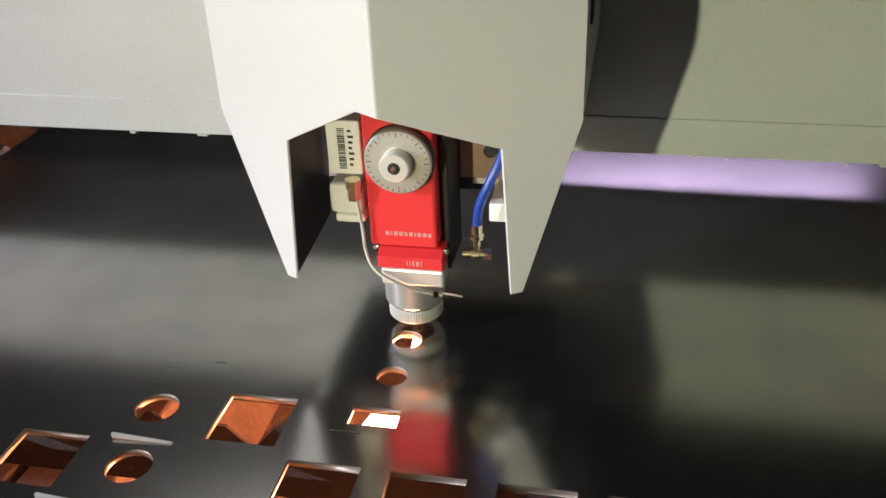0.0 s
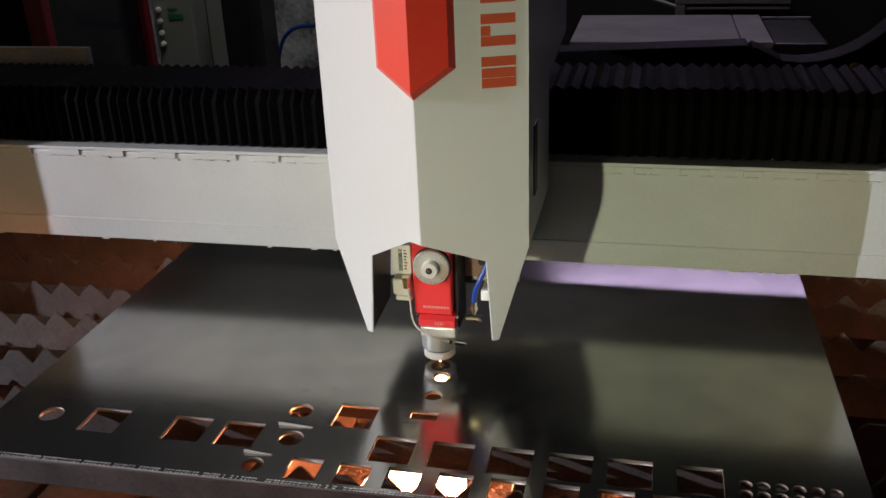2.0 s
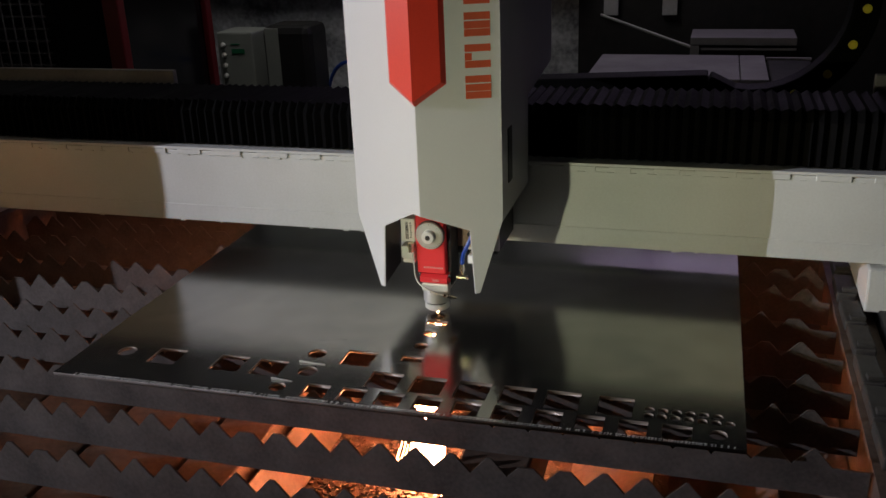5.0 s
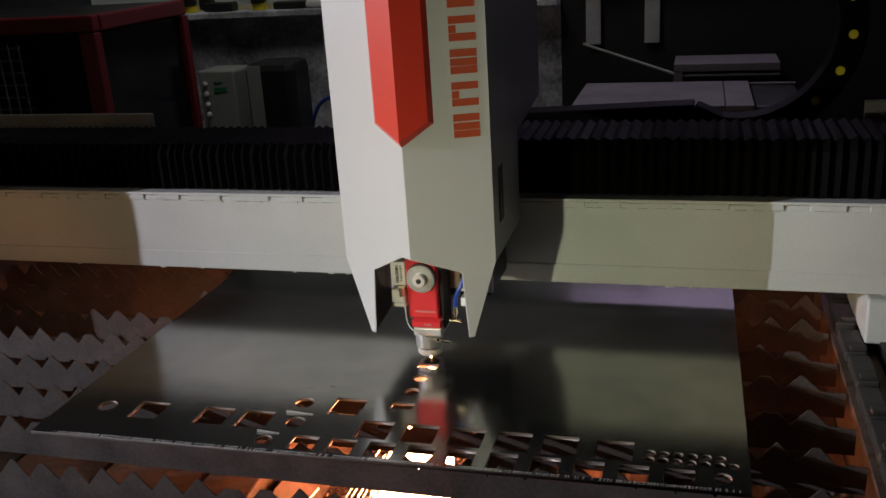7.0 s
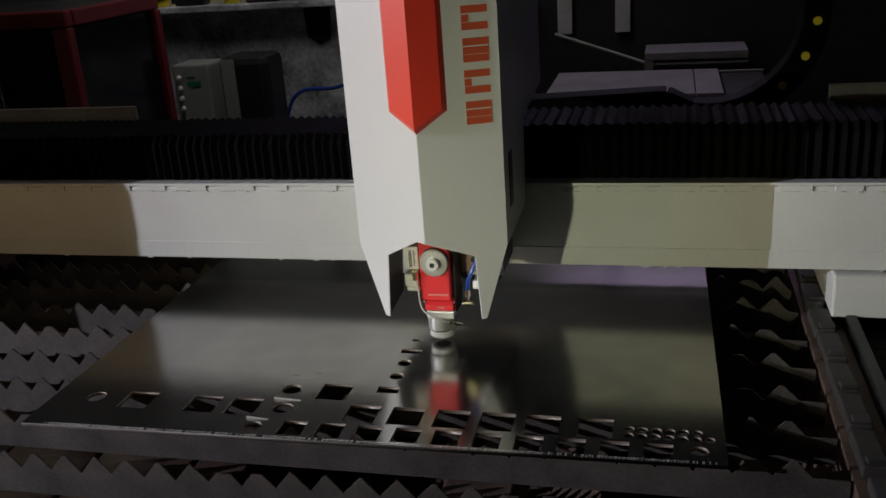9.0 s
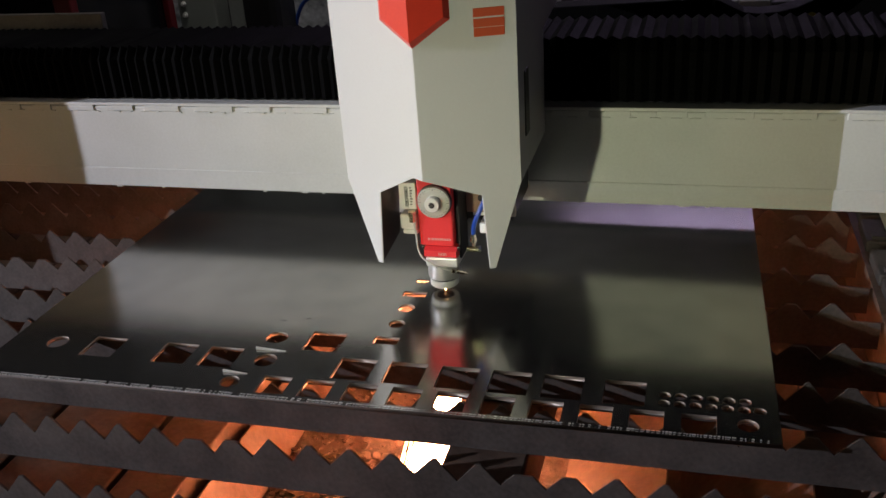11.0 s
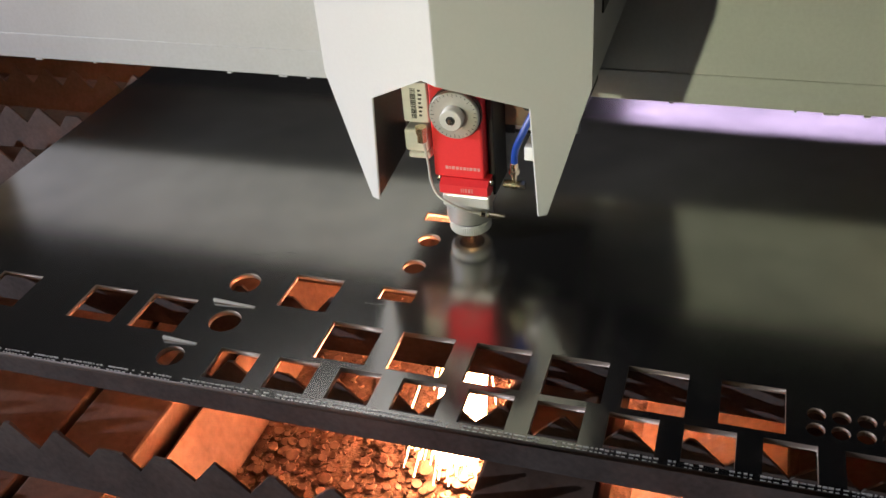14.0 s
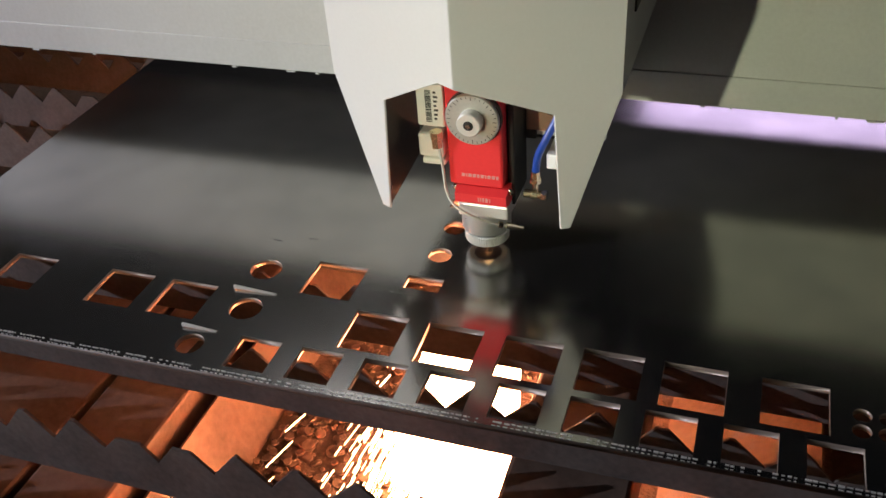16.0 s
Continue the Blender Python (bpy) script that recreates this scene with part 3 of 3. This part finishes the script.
for k in range(24):
    x = rng.uniform(-1.6, 1.6)
    box(x, x + rng.uniform(0.003, 0.016), FRONT - 0.002, FRONT + 0.012, 0.9488 + rng.uniform(-0.0010, 0.0006), 0.9515, 0.0008, bm=drip)
part("paint_drip", drip, PAINT, gantry)["kind"] = "stuff"
part("end_block", box(0.800, 2.0, FRONT - 0.025, FRONT + 0.30, 0.832, 0.946, 0.006), PAINT, gantry)
part("end_block_lip", box(0.803, 2.0, FRONT - 0.030, FRONT - 0.0255, 0.935, 0.9455, 0.001), PAINT, gantry)
part("left_end_block", box(-2.3, -1.95, FRONT - 0.025, FRONT + 0.30, 0.812, 0.946, 0.006), PAINT, gantry)
part("rear_guard", box(0.81, 2.3, FRONT + 0.31, FRONT + 0.33, 1.17, 1.356, 0.003), GUARD, gantry, "pale rear guard plate")
part("rear_guard", box(-2.3, -1.26, FRONT + 0.31, FRONT + 0.33, 1.17, 1.340, 0.003), GUARD, gantry, "pale rear guard plate")


def bellows(x0, x1, pitch, y0, y1, z0, z1, seed):
    """Pleated cover: a roof and a front, folded along x in sharp ridges."""
    r = random.Random(seed)
    bm, rows, x, k = bmesh.new(), [], x0, 0
    while x < x1:
        out = 0.010 if k % 2 else 0.0
        j = r.uniform(-0.0025, 0.0025)
        prof = [(y0 + 0.010 - out, z0), (y0 + 0.010 - out, z1 - 0.030 + j), (y0 + 0.032 - out, z1 - 0.008 + out + j), (y1 - 0.02, z1 - 0.008 + out), (y1, z1 - 0.06)]
        rows.append([bm.verts.new((x, a, b)) for a, b in prof])
        x += pitch / 2 * r.uniform(0.8, 1.2)
        k += 1
    for a, b in zip(rows, rows[1:]):
        for i in range(len(a) - 1):
            bm.faces.new((a[i], b[i], b[i + 1], a[i + 1]))
    return bm


part("bellows", bellows(-2.2, -0.215, 0.026, FRONT + 0.035, FRONT + 0.30, 1.179, 1.305, 1), BELLOW, gantry, "black pleated bellows")
part("bellows", bellows(-0.19, 2.2, 0.029, FRONT + 0.035, FRONT + 0.30, 1.179, 1.318, 2), BELLOW, gantry, "black pleated bellows")

chain = thing("cable_chain", "black cable chain loop with yellow pins", "cable chain")
arc = []
for k in range(24):
    a = radians(-100 + k * 10)
    arc.append((0.628 + 0.30 * math.cos(a), 0.93, 1.532 + 0.30 * math.sin(a)) if a < radians(90) else (0.60 - (a - radians(90)) * 0.4, 0.93, 1.86))
lower = [(-0.1 + k * 0.075, 0.93, 1.25 + 0.003 * k) for k in range(9)]
path_pts = lower + arc
for k, (p, q) in enumerate(zip(path_pts, path_pts[1:])):
    d = Vector(q) - Vector(p)
    if d.length < 0.01:
        continue
    ang = math.degrees(math.atan2(d.z, d.x))
    link = part("link", box(-0.002, d.length + 0.006, -0.05, 0.05, -0.038, 0.038, 0.006), BELLOW, chain)
    link.matrix_basis = pose(*p, 0, -ang, 0)
    if k % 2 == 0 and 9 <= k <= 24:
        part("pin", lathe([(0.0125, 0), (0.0125, 0.006), (0.009, 0.008)], pose(d.length / 2 + 0.0, -0.05, -0.0, 90), 18), YELLOW, link)

part("chain_tray", box(-0.2, 0.9, 0.60, 0.99, 1.195, 1.205, 0.002), BLACK, chain)
part("tray_arm", box(0.1, 0.16, FRONT + 0.292, 0.62, 1.10, 1.194), BLACK, chain)

# cutting head (its origin is the nozzle tip) --------------------------------------
head = thing("cutting_head", "laser cutting head under a grey sheet-metal cover", "cutting head")
RX, RY, SY = 0.003, -0.113, -0.041
facet_y = lambda x: RY + (SY - RY) * (abs(x - RX) / (0.181 if x < RX else 0.177))
TOPZ = 1.25


def facet(pts, back):
    bm = prism([(x, facet_y(x), z) for x, z in pts], back)
    bmesh.ops.bevel(bm, geom=bm.edges[:], offset=0.0007, segments=1, affect="EDGES")
    return bm


part("cover_panel", facet([(RX, TOPZ), (-0.178, TOPZ), (-0.178, 0.266), (-0.1225, 0.089), (-0.1105, 0.088), (-0.1000, 0.248), (RX - 0.022, 0.293), (RX, 0.2905)], (0.0018, 0.0024, 0)), COVER, head)
part("cover_panel", facet([(RX + 0.0002, TOPZ), (0.180, TOPZ), (0.180, 0.266), (0.128, 0.089), (0.1165, 0.088), (0.1085, 0.248), (RX + 0.0002, 0.2905)], (-0.0018, 0.0024, 0)), COVER, head)
part("side_panel", prism([(-0.178, SY, 0.266), (-0.178, SY, TOPZ), (-0.178, 0.60, TOPZ), (-0.178, 0.60, 0.53), (-0.178, 0.262, 0.50), (-0.178, 0.262, 0.270)], (0.003, 0, 0)), COVER, head)
part("side_panel", prism([(0.180, SY, 0.266), (0.180, SY, TOPZ), (0.180, 0.60, TOPZ), (0.180, 0.60, 0.53), (0.180, 0.262, 0.50), (0.180, 0.262, 0.270)], (-0.003, 0, 0)), COVER, head)
part("vent_slot", box(0.1795, 0.1825, 0.02, 0.06, 0.34, 0.47, 0.001), BLACK, head)
part("vent_slot", box(-0.1835, -0.1775, 0.00, 0.05, 0.34, 0.47, 0.001), BLACK, head)
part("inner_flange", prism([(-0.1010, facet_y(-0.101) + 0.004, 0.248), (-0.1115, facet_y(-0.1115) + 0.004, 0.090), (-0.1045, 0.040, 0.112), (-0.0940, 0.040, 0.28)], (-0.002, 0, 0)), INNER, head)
part("inner_flange", prism([(0.1095, facet_y(0.1095) + 0.004, 0.248), (0.1175, facet_y(0.1175) + 0.004, 0.090), (0.1120, 0.040, 0.12), (0.1100, 0.040, 0.28)], (0.002, 0, 0)), COVER, head)
part("back_plate", box(-0.150, 0.150, 0.045, 0.055, 0.155, 0.60, 0.002), ALU, head)
part("carriage", box(-0.15, 0.15, 0.058, 0.27, 0.36, 1.1, 0.004), BLACK, head)
part("light_stop", box(-0.140, 0.140, 0.07, 0.262, 0.135, 0.355, 0.004), BLACK, head)
part("slide", box(-0.03, 0.06, 0.0425, 0.0448, 0.15, 0.5, 0.002), BLACK, head)

# red shield on the ridge: two facets, pointed foot
HW = 0.066


def shield(sign):
    out = Vector((0.0, -0.016, 0))
    xs = RX + sign * HW
    ring = [Vector((RX, RY, TOPZ)), Vector((xs, facet_y(xs), TOPZ)), Vector((xs, facet_y(xs), 0.592)), Vector((RX, RY, 0.545))]
    slant = [Vector((0, 0, 0)), Vector((-sign * 0.008, 0, 0)), Vector((-sign * 0.008, 0, 0.006)), Vector((0, 0, 0.014))]
    bm = bmesh.new()
    a = [bm.verts.new(p) for p in ring]
    b = [bm.verts.new(p + out + s) for p, s in zip(ring, slant)]
    bm.faces.new(b)
    bm.faces.new(a[::-1])
    for k in range(4):
        bm.faces.new((a[k], b[k], b[(k + 1) % 4], a[(k + 1) % 4]))
    bmesh.ops.recalc_face_normals(bm, faces=bm.faces[:])
    return bm


part("red_shield", shield(-1), RED, head, "red lacquered shield panel")
part("red_shield", shield(1), RED, head, "red lacquered shield panel")


def on_right_facet(x0, x1, z0, z1):
    """A thin print lying on the right facet of the cover."""
    a, b = Vector((x0, facet_y(x0) - 0.0006, 0)), Vector((x1, facet_y(x1) - 0.0006, 0))
    poly = [(a.x, a.y, z0), (b.x, b.y, z0), (b.x, b.y, z1), (a.x, a.y, z1)]
    return prism(poly, (0.0006, -0.0008, 0))


for k in range(8):
    z = 0.556 + k * 0.0675
    part("logo_bar", on_right_facet(0.108, 0.160, z, z + 0.0155), LOGO, head)
    part("logo_bar", on_right_facet(0.108, 0.122 if k % 2 else 0.160, z + 0.0165, z + 0.032), LOGO, head)
    part("logo_bar", on_right_facet(0.108, 0.160, z + 0.035, z + 0.0505), LOGO, head)

# red optical body
BX0, BX1, BF = -0.020, 0.051, -0.080
part("body", box(BX0, BX1, BF, 0.004, 0.1245, 0.46, 0.003), BODYRED, head, "red anodised optical body")
part("body_step", prism([(-0.011, BF + 0.001, 0.1355), (-0.011, BF - 0.010, 0.130), (-0.011, BF - 0.010, 0.117), (-0.011, BF + 0.004, 0.111), (-0.011, 0.0, 0.111), (-0.011, 0.0, 0.1355)], (0.068, 0, 0)), BODYRED, head, "glossy red lower step")
part("side_plate", box(BX1 + 0.0005, BX1 + 0.010, BF + 0.02, 0.004, 0.089, 0.34, 0.002), BLACK, head)
for x in (-0.0135, 0.0595):
    part("screw", lathe([(0.0042, 0), (0.0042, 0.003), (0.002, 0.004)], pose(x, BF + 0.004, 0.132, 90), 14), STEEL, head)
part("collar_block", box(-0.011, 0.057, BF - 0.002, 0.0, 0.090, 0.1105, 0.003), ALU, head, "silver collar block")
AX, AY = 0.0, 0.0
part("lens_tube", lathe([(0.0325, 0.035), (0.0335, 0.037), (0.0335, 0.0895)], pose(AX, AY, 0), 64), TUBE, head)
part("tube_groove", lathe([(0.0265, 0.0295), (0.0265, 0.0365)], pose(AX, AY, 0), 40), BLACK, head)
knurl = bmesh.new()
n = 120
prof = [(0.0270, 0.0135), (0.0305, 0.0165), (0.0305, 0.0285), (0.0290, 0.030)]
rings = []
for r, z in prof:
    rings.append([knurl.verts.new((AX + (r - (0.0009 if k % 2 else 0)) * math.cos(2 * math.pi * k / n), AY + (r - (0.0009 if k % 2 else 0)) * math.sin(2 * math.pi * k / n), z)) for k in range(n)])
for a, b in zip(rings, rings[1:]):
    for k in range(n):
        knurl.faces.new((a[k], a[(k + 1) % n], b[(k + 1) % n], b[k]))
knurl.faces.new(rings[0][::-1])
knurl.faces.new(rings[-1])
part("knurled_ring", knurl, ALU, head, "knurled ring")
part("nozzle_holder", lathe([(0.010, 0.0085), (0.016, 0.0105), (0.020, 0.0140)], pose(AX, AY, 0), 40), NOZZLE, head)
part("nozzle", lathe([(0.0018, 0.0030), (0.0025, 0.0038), (0.0065, 0.0075), (0.0080, 0.0095)], pose(AX, AY, 0), 28), NOZZLE, head, "small scorched copper nozzle")


# focus knob
KX, KZ = 0.018, 0.226
kp = pose(KX, BF, KZ, 90)
knob = part("focus_knob", lathe([(0.034, 0.0005), (0.034, 0.012), (0.0325, 0.0135)], kp, 64), KNOB, head, "silver graduated focus knob")
part("bezel", lathe([(0.0355, 0.0005), (0.0355, 0.008)], kp, 64), BLACK, knob)
part("hub", lathe([(0.0155, 0.0135), (0.0155, 0.026), (0.0140, 0.0275)], kp, 40), ALU, knob)
part("hub_recess", lathe([(0.0062, 0.0272), (0.0062, 0.0281)], kp, 24), BLACK, knob)
part("hub_screw", lathe([(0.0030, 0.0280), (0.0030, 0.0295)], kp, 18), STEEL, knob)
for k in range(32):
    a = 2 * math.pi * k / 32
    long = 0.0050 if k % 4 == 0 else 0.0028
    tick = part("tick", box(-0.00035, 0.00035, -long, 0, 0.0134, 0.0138), PRINT, knob)
    tick.matrix_basis = kp @ pose(0, 0, 0, 0, 0, math.degrees(a)) @ pose(0, 0.0315, 0)

# print on the body
x = -0.003
for w in (0.004, 0.0015, 0.004, 0.004, 0.003, 0.004, 0.0015, 0.004, 0.004, 0.003):
    part("name_print", box(x, x + w, BF - 0.0008, BF + 0.0002, 0.1448, 0.1493), PALEPRINT, head)
    x += w + 0.0017
for w, x in ((0.0012, 0.020), (0.0012, 0.023), (0.002, 0.026), (0.003, 0.030), (0.0012, 0.035)):
    part("step_print", box(x, x + w, BF - 0.0108, BF - 0.0098, 0.1205, 0.1265), PALEPRINT, head)

# sensor box at the left
sb = part("sensor_box", box(-0.066, -0.0305, -0.075, -0.03, 0.209, 0.267, 0.002), PLASTIC, head, "off-white sensor box with a barcode")
r2 = random.Random(9)
z = 0.2155
while z < 0.259:
    h = r2.choice((0.0006, 0.001, 0.0016))
    part("barcode_bar", box(-0.0540, -0.0465, -0.0757, -0.0749, z, z + h), PRINT, sb)
    z += h + r2.choice((0.0007, 0.0012))
for k in range(7):
    part("small_print", box(-0.0430, -0.0395 + (k % 3) * 0.001, -0.0757, -0.0749, 0.219 + k * 0.006, 0.2215 + k * 0.006), PRINT, sb)
part("connector", box(-0.064, -0.029, -0.07, -0.02, 0.166, 0.200, 0.005), PLASTIC, head)
part("connector_foot", box(-0.058, -0.026, -0.074, -0.03, 0.158, 0.1675, 0.003), PLASTIC, head)
part("gland", lathe([(0.007, 0), (0.007, 0.012), (0.0085, 0.013), (0.0085, 0.022)], pose(-0.032, -0.085, 0.192), 6), BRASS, head)
part("sensor_cable", tube(curve_points([(-0.030, -0.086, 0.198), (-0.026, -0.085, 0.160), (-0.024, -0.085, 0.130), (-0.013, -0.092, 0.113), (0.010, -0.094, 0.100), (0.035, -0.085, 0.086), (0.058, -0.072, 0.076)], 8), 0.0019, 8), CABLE, head, "thin braided sensor cable", smooth=True)
part("cable_plug", tube([(0.052, -0.075, 0.0785), (0.066, -0.068, 0.0725)], 0.0044, 12), BRASS, head)
part("cable_plug", tube([(0.0655, -0.068, 0.0725), (0.072, -0.065, 0.0702)], 0.0028, 12), BRASS, head)
part("cable_plug", tube([(0.043, -0.0805, 0.082), (0.048, -0.078, 0.080)], 0.0042, 6), BRASS, head)

# air line at the right
part("air_hose", tube(curve_points([(0.112, -0.03, 0.300), (0.113, -0.062, 0.255), (0.100, -0.074, 0.222), (0.089, -0.076, 0.195), (0.086, -0.074, 0.172)], 8), 0.0048, 12), BLUE, head, "blue air hose", smooth=True)
part("hose_fitting", lathe([(0.0042, 0.148), (0.0042, 0.156), (0.0075, 0.157), (0.0075, 0.162), (0.0058, 0.163), (0.0058, 0.173)], pose(0.0855, -0.074, 0), 12), BRASS, head)
part("needle_valve", lathe([(0.0055, 0.0), (0.0055, 0.009), (0.0066, 0.010), (0.0066, 0.017), (0.0052, 0.018), (0.0052, 0.022)], pose(0.071, -0.074, 0.139, 0, 90, 0), 16), BRASS, head)
part("valve_knob", lathe([(0.0072, 0.0), (0.0072, 0.007)], pose(0.0935, -0.074, 0.139, 0, 90, 0), 6), STEEL, head)
part("bracket_block", box(0.098, 0.1185, -0.06, 0.0, 0.163, 0.184, 0.002), PLASTIC, head)
part("side_bracket", box(0.062, 0.118, -0.002, 0.004, 0.17, 0.33, 0.001), SPARKLIT, head, "bracket plate tinted brown as lit by the sparks")
part("cap_screw", lathe([(0.0072, 0), (0.0072, 0.007)], pose(0.092, -0.003, 0.262, 90), 20), BLACK, head)
part("cap_screw", lathe([(0.0072, 0), (0.0072, 0.007)], pose(0.096, -0.003, 0.205, 90), 20), BLACK, head)

# the optical body and its fittings hang centred over the nozzle
OUTER = ("cover_panel", "side_panel", "vent_slot", "inner_flange", "back_plate", "carriage", "light_stop", "slide", "red_shield", "logo_bar", "lens_tube", "tube_groove", "knurled_ring", "nozzle_holder", "nozzle")
LOW, AIR = (0, 0, -0.0125), (0.006, 0, -0.020)
SETTLE = {"body_step": LOW, "collar_block": LOW, "screw": LOW, "step_print": LOW, "sensor_cable": LOW, "cable_plug": LOW, "connector": LOW, "connector_foot": LOW, "gland": LOW,
          "name_print": (0, 0, -0.007), "sensor_box": (0.007, 0, -0.007), "air_hose": AIR, "hose_fitting": AIR, "needle_valve": AIR, "valve_knob": AIR, "bracket_block": (0.004, 0, -0.014)}
for ob in head.children:
    if ob.name.split(".")[0] not in OUTER:
        ob.location += Vector((-0.0142, 0.0380, -0.0034)) + Vector(SETTLE.get(ob.name.split(".")[0], (0, 0, 0)))

# sparks below the sheet -------------------------------------------------------------
shower = thing("spark_shower", "white-hot shower of sparks under the cut", "sparks")
core = lathe([(0.036, -0.475), (0.034, -0.40), (0.029, -0.28), (0.020, -0.15), (0.009, -0.05), (0.002, -0.014)], Matrix(), 16)
for v in core.verts:
    v.co.x = v.co.x * 1.35 + 0.12 * min(0.0, v.co.z + 0.05)
part("core", core, HOT, shower)
part("stream", lathe([(0.0045, -0.10), (0.0035, -0.06), (0.0015, -0.012)], Matrix(), 10), MOLTEN, shower)
part("cut_glow", lathe([(0.0008, -0.011), (0.0022, 0.0012), (0.0008, 0.0036)], Matrix(), 12), TIPGLOW, shower)
r3 = random.Random(21)


def streaks(n, spread, lean, z_range, length, name, mat, parent, rad=0.0011):
    bm = bmesh.new()
    for k in range(n):
        a, s = r3.uniform(0, 2 * math.pi), abs(r3.gauss(0, spread))
        way = Vector((s * math.cos(a) + lean[0] * r3.uniform(0.2, 1.2), s * math.sin(a) + lean[1] * r3.uniform(0.2, 1.2), -1))
        z0 = r3.uniform(*z_range)
        p = Vector((0, 0, -0.012)) + way * (-z0)
        q = p + way.normalized() * length * r3.uniform(0.4, 1.3)
        if q.z < -0.49:
            q = p + (q - p) * ((-0.49 - p.z) / (q.z - p.z))
        if p.z > -0.012 or p.z < -0.485:
            continue
        tube([p, (p + q) / 2, q], rad * r3.uniform(0.5, 1.1), 5, bm)
    return tagged(part(name, bm, mat, parent), kind="stuff")


streaks(330, 0.075, (-0.16, -0.06), (-0.47, -0.10), 0.07, "spark", SPARK, shower, 0.0013)
fan = thing("spark_fan", "wide fan of flying orange sparks under the cut", "sparks")
blaze = lathe([(0.054, -0.485), (0.052, -0.40), (0.047, -0.28), (0.035, -0.15), (0.006, -0.05)], Matrix(), 20)
for v in blaze.verts:
    v.co.x = v.co.x * 1.9 + 0.19 * (v.co.z + 0.05)
    v.co.y = v.co.y * 0.9 + 0.07 * (v.co.z + 0.05)
part("core", blaze, BLAZE, fan)
streaks(200, 0.20, (-0.46, -0.26), (-0.47, -0.22), 0.06, "spark", SPARK, fan, 0.0010)
streaks(420, 0.12, (-0.36, -0.12), (-0.49, -0.40), 0.075, "spark", SPARK, fan, 0.0014)

# exposure and the way of all that moves ----------------------------------------------
HEAD_WAY = [
    (0, -0.1992, 0.2436), (0.5, -0.2184, 0.2516), (1, -0.2259, 0.2552), (1.5, -0.2263, 0.2624), (2, -0.2187, 0.2671),
    (2.5, -0.2030, 0.2695), (3, -0.1841, 0.2666), (3.5, -0.1708, 0.2633), (4, -0.1726, 0.2486), (4.3, -0.1746, 0.2529),
    (4.8, -0.2187, 0.3295), (6.3, -0.2159, 0.3173), (6.5, -0.2142, 0.3175), (7, -0.2083, 0.3189), (7.5, -0.1956, 0.3208),
    (8, -0.1858, 0.3202), (8.2, -0.1847, 0.3247), (8.45, -0.1412, 0.3389), (9, -0.1404, 0.3435), (9.5, -0.1419, 0.3393),
    (10, -0.1427, 0.3286), (10.2, -0.1422, 0.3221), (12.3, -0.1453, 0.2703), (12.5, -0.1456, 0.2648), (13, -0.1466, 0.2573),
    (13.5, -0.1463, 0.2475), (14, -0.1455, 0.2355), (14.5, -0.1453, 0.2220), (15, -0.1449, 0.2080), (15.5, -0.1453, 0.1949),
    (16, -0.1463, 0.1796),
]


def head_at(t):
    for (a, x0, y0), (b, x1, y1) in zip(HEAD_WAY, HEAD_WAY[1:]):
        if a <= t <= b:
            f = (t - a) / (b - a)
            return x0 + f * (x1 - x0), y0 + f * (y1 - y0)
    return HEAD_WAY[-1][1:]


def under_head(stops):
    """Rows that follow the nozzle, with the sinking given at some stops only."""
    rows = []
    for t in sorted({t for t, z in stops} | {row[0] for row in HEAD_WAY}):
        for (a, z0), (b, z1) in zip(stops, stops[1:]):
            if a <= t <= b:
                z = z0 + (z1 - z0) * (t - a) / (b - a)
                break
        x, y = head_at(t)
        rows.append((t, pose(x, y, TOP + z)))
    return rows


def motions():
    walk(head, [(t, pose(x, y, TOP)) for t, x, y in HEAD_WAY])
    walk(gantry, [(t, pose(0, y, -0.0052)) for t, x, y in HEAD_WAY])
    walk(chain, [(t, pose(-0.116, y, -0.022)) for t, x, y in HEAD_WAY])
    # the sparks sink into the scrap while the beam is off
    down = -0.75
    walk(shower, under_head([(0, 0), (3.90, 0), (3.97, down), (4.9, down), (5.0, 0), (6.3, 0), (8.10, 0), (8.17, down), (9.03, down), (9.10, 0), (10.2, 0), (12.3, 0), (14.0, 0), (14.9, 0), (14.97, -0.3), (15.04, -0.3), (15.1, 0), (16.0, 0)]))
    walk(fan, under_head([(0, -0.02), (0.3, -0.01), (0.9, -0.04), (3.90, -0.04), (3.97, down), (6.75, down), (6.95, -0.02), (8.08, 0), (8.15, down), (9.03, down), (9.12, -0.16), (9.6, -0.1), (10.6, -0.1), (12.0, down), (15.06, down), (15.14, 0), (16.0, 0)]))
    floor_z = 0.352
    walk(slug_a, [(0, pose(SAX, SAY, TOP - 0.0001)), (3.95, pose(SAX, SAY, TOP - 0.0001)), (4.02, pose(SAX, SAY, TOP - 0.03, 10)), (4.12, pose(SAX, SAY, TOP - 0.14, 40)), (4.26, pose(SAX, SAY - 0.01, floor_z, 12)), (16, pose(SAX, SAY - 0.01, floor_z, 12))])
    walk(slug_b, [(0, pose(SBX, SBY, TOP - 0.0001)), (8.15, pose(SBX, SBY, TOP - 0.0001)), (8.22, pose(SBX, SBY, TOP - 0.03, 10)), (8.32, pose(SBX, SBY, TOP - 0.14, 40)), (8.46, pose(SBX, SBY - 0.01, floor_z, 10)), (16, pose(SBX, SBY - 0.01, floor_z, 10))])


motions()
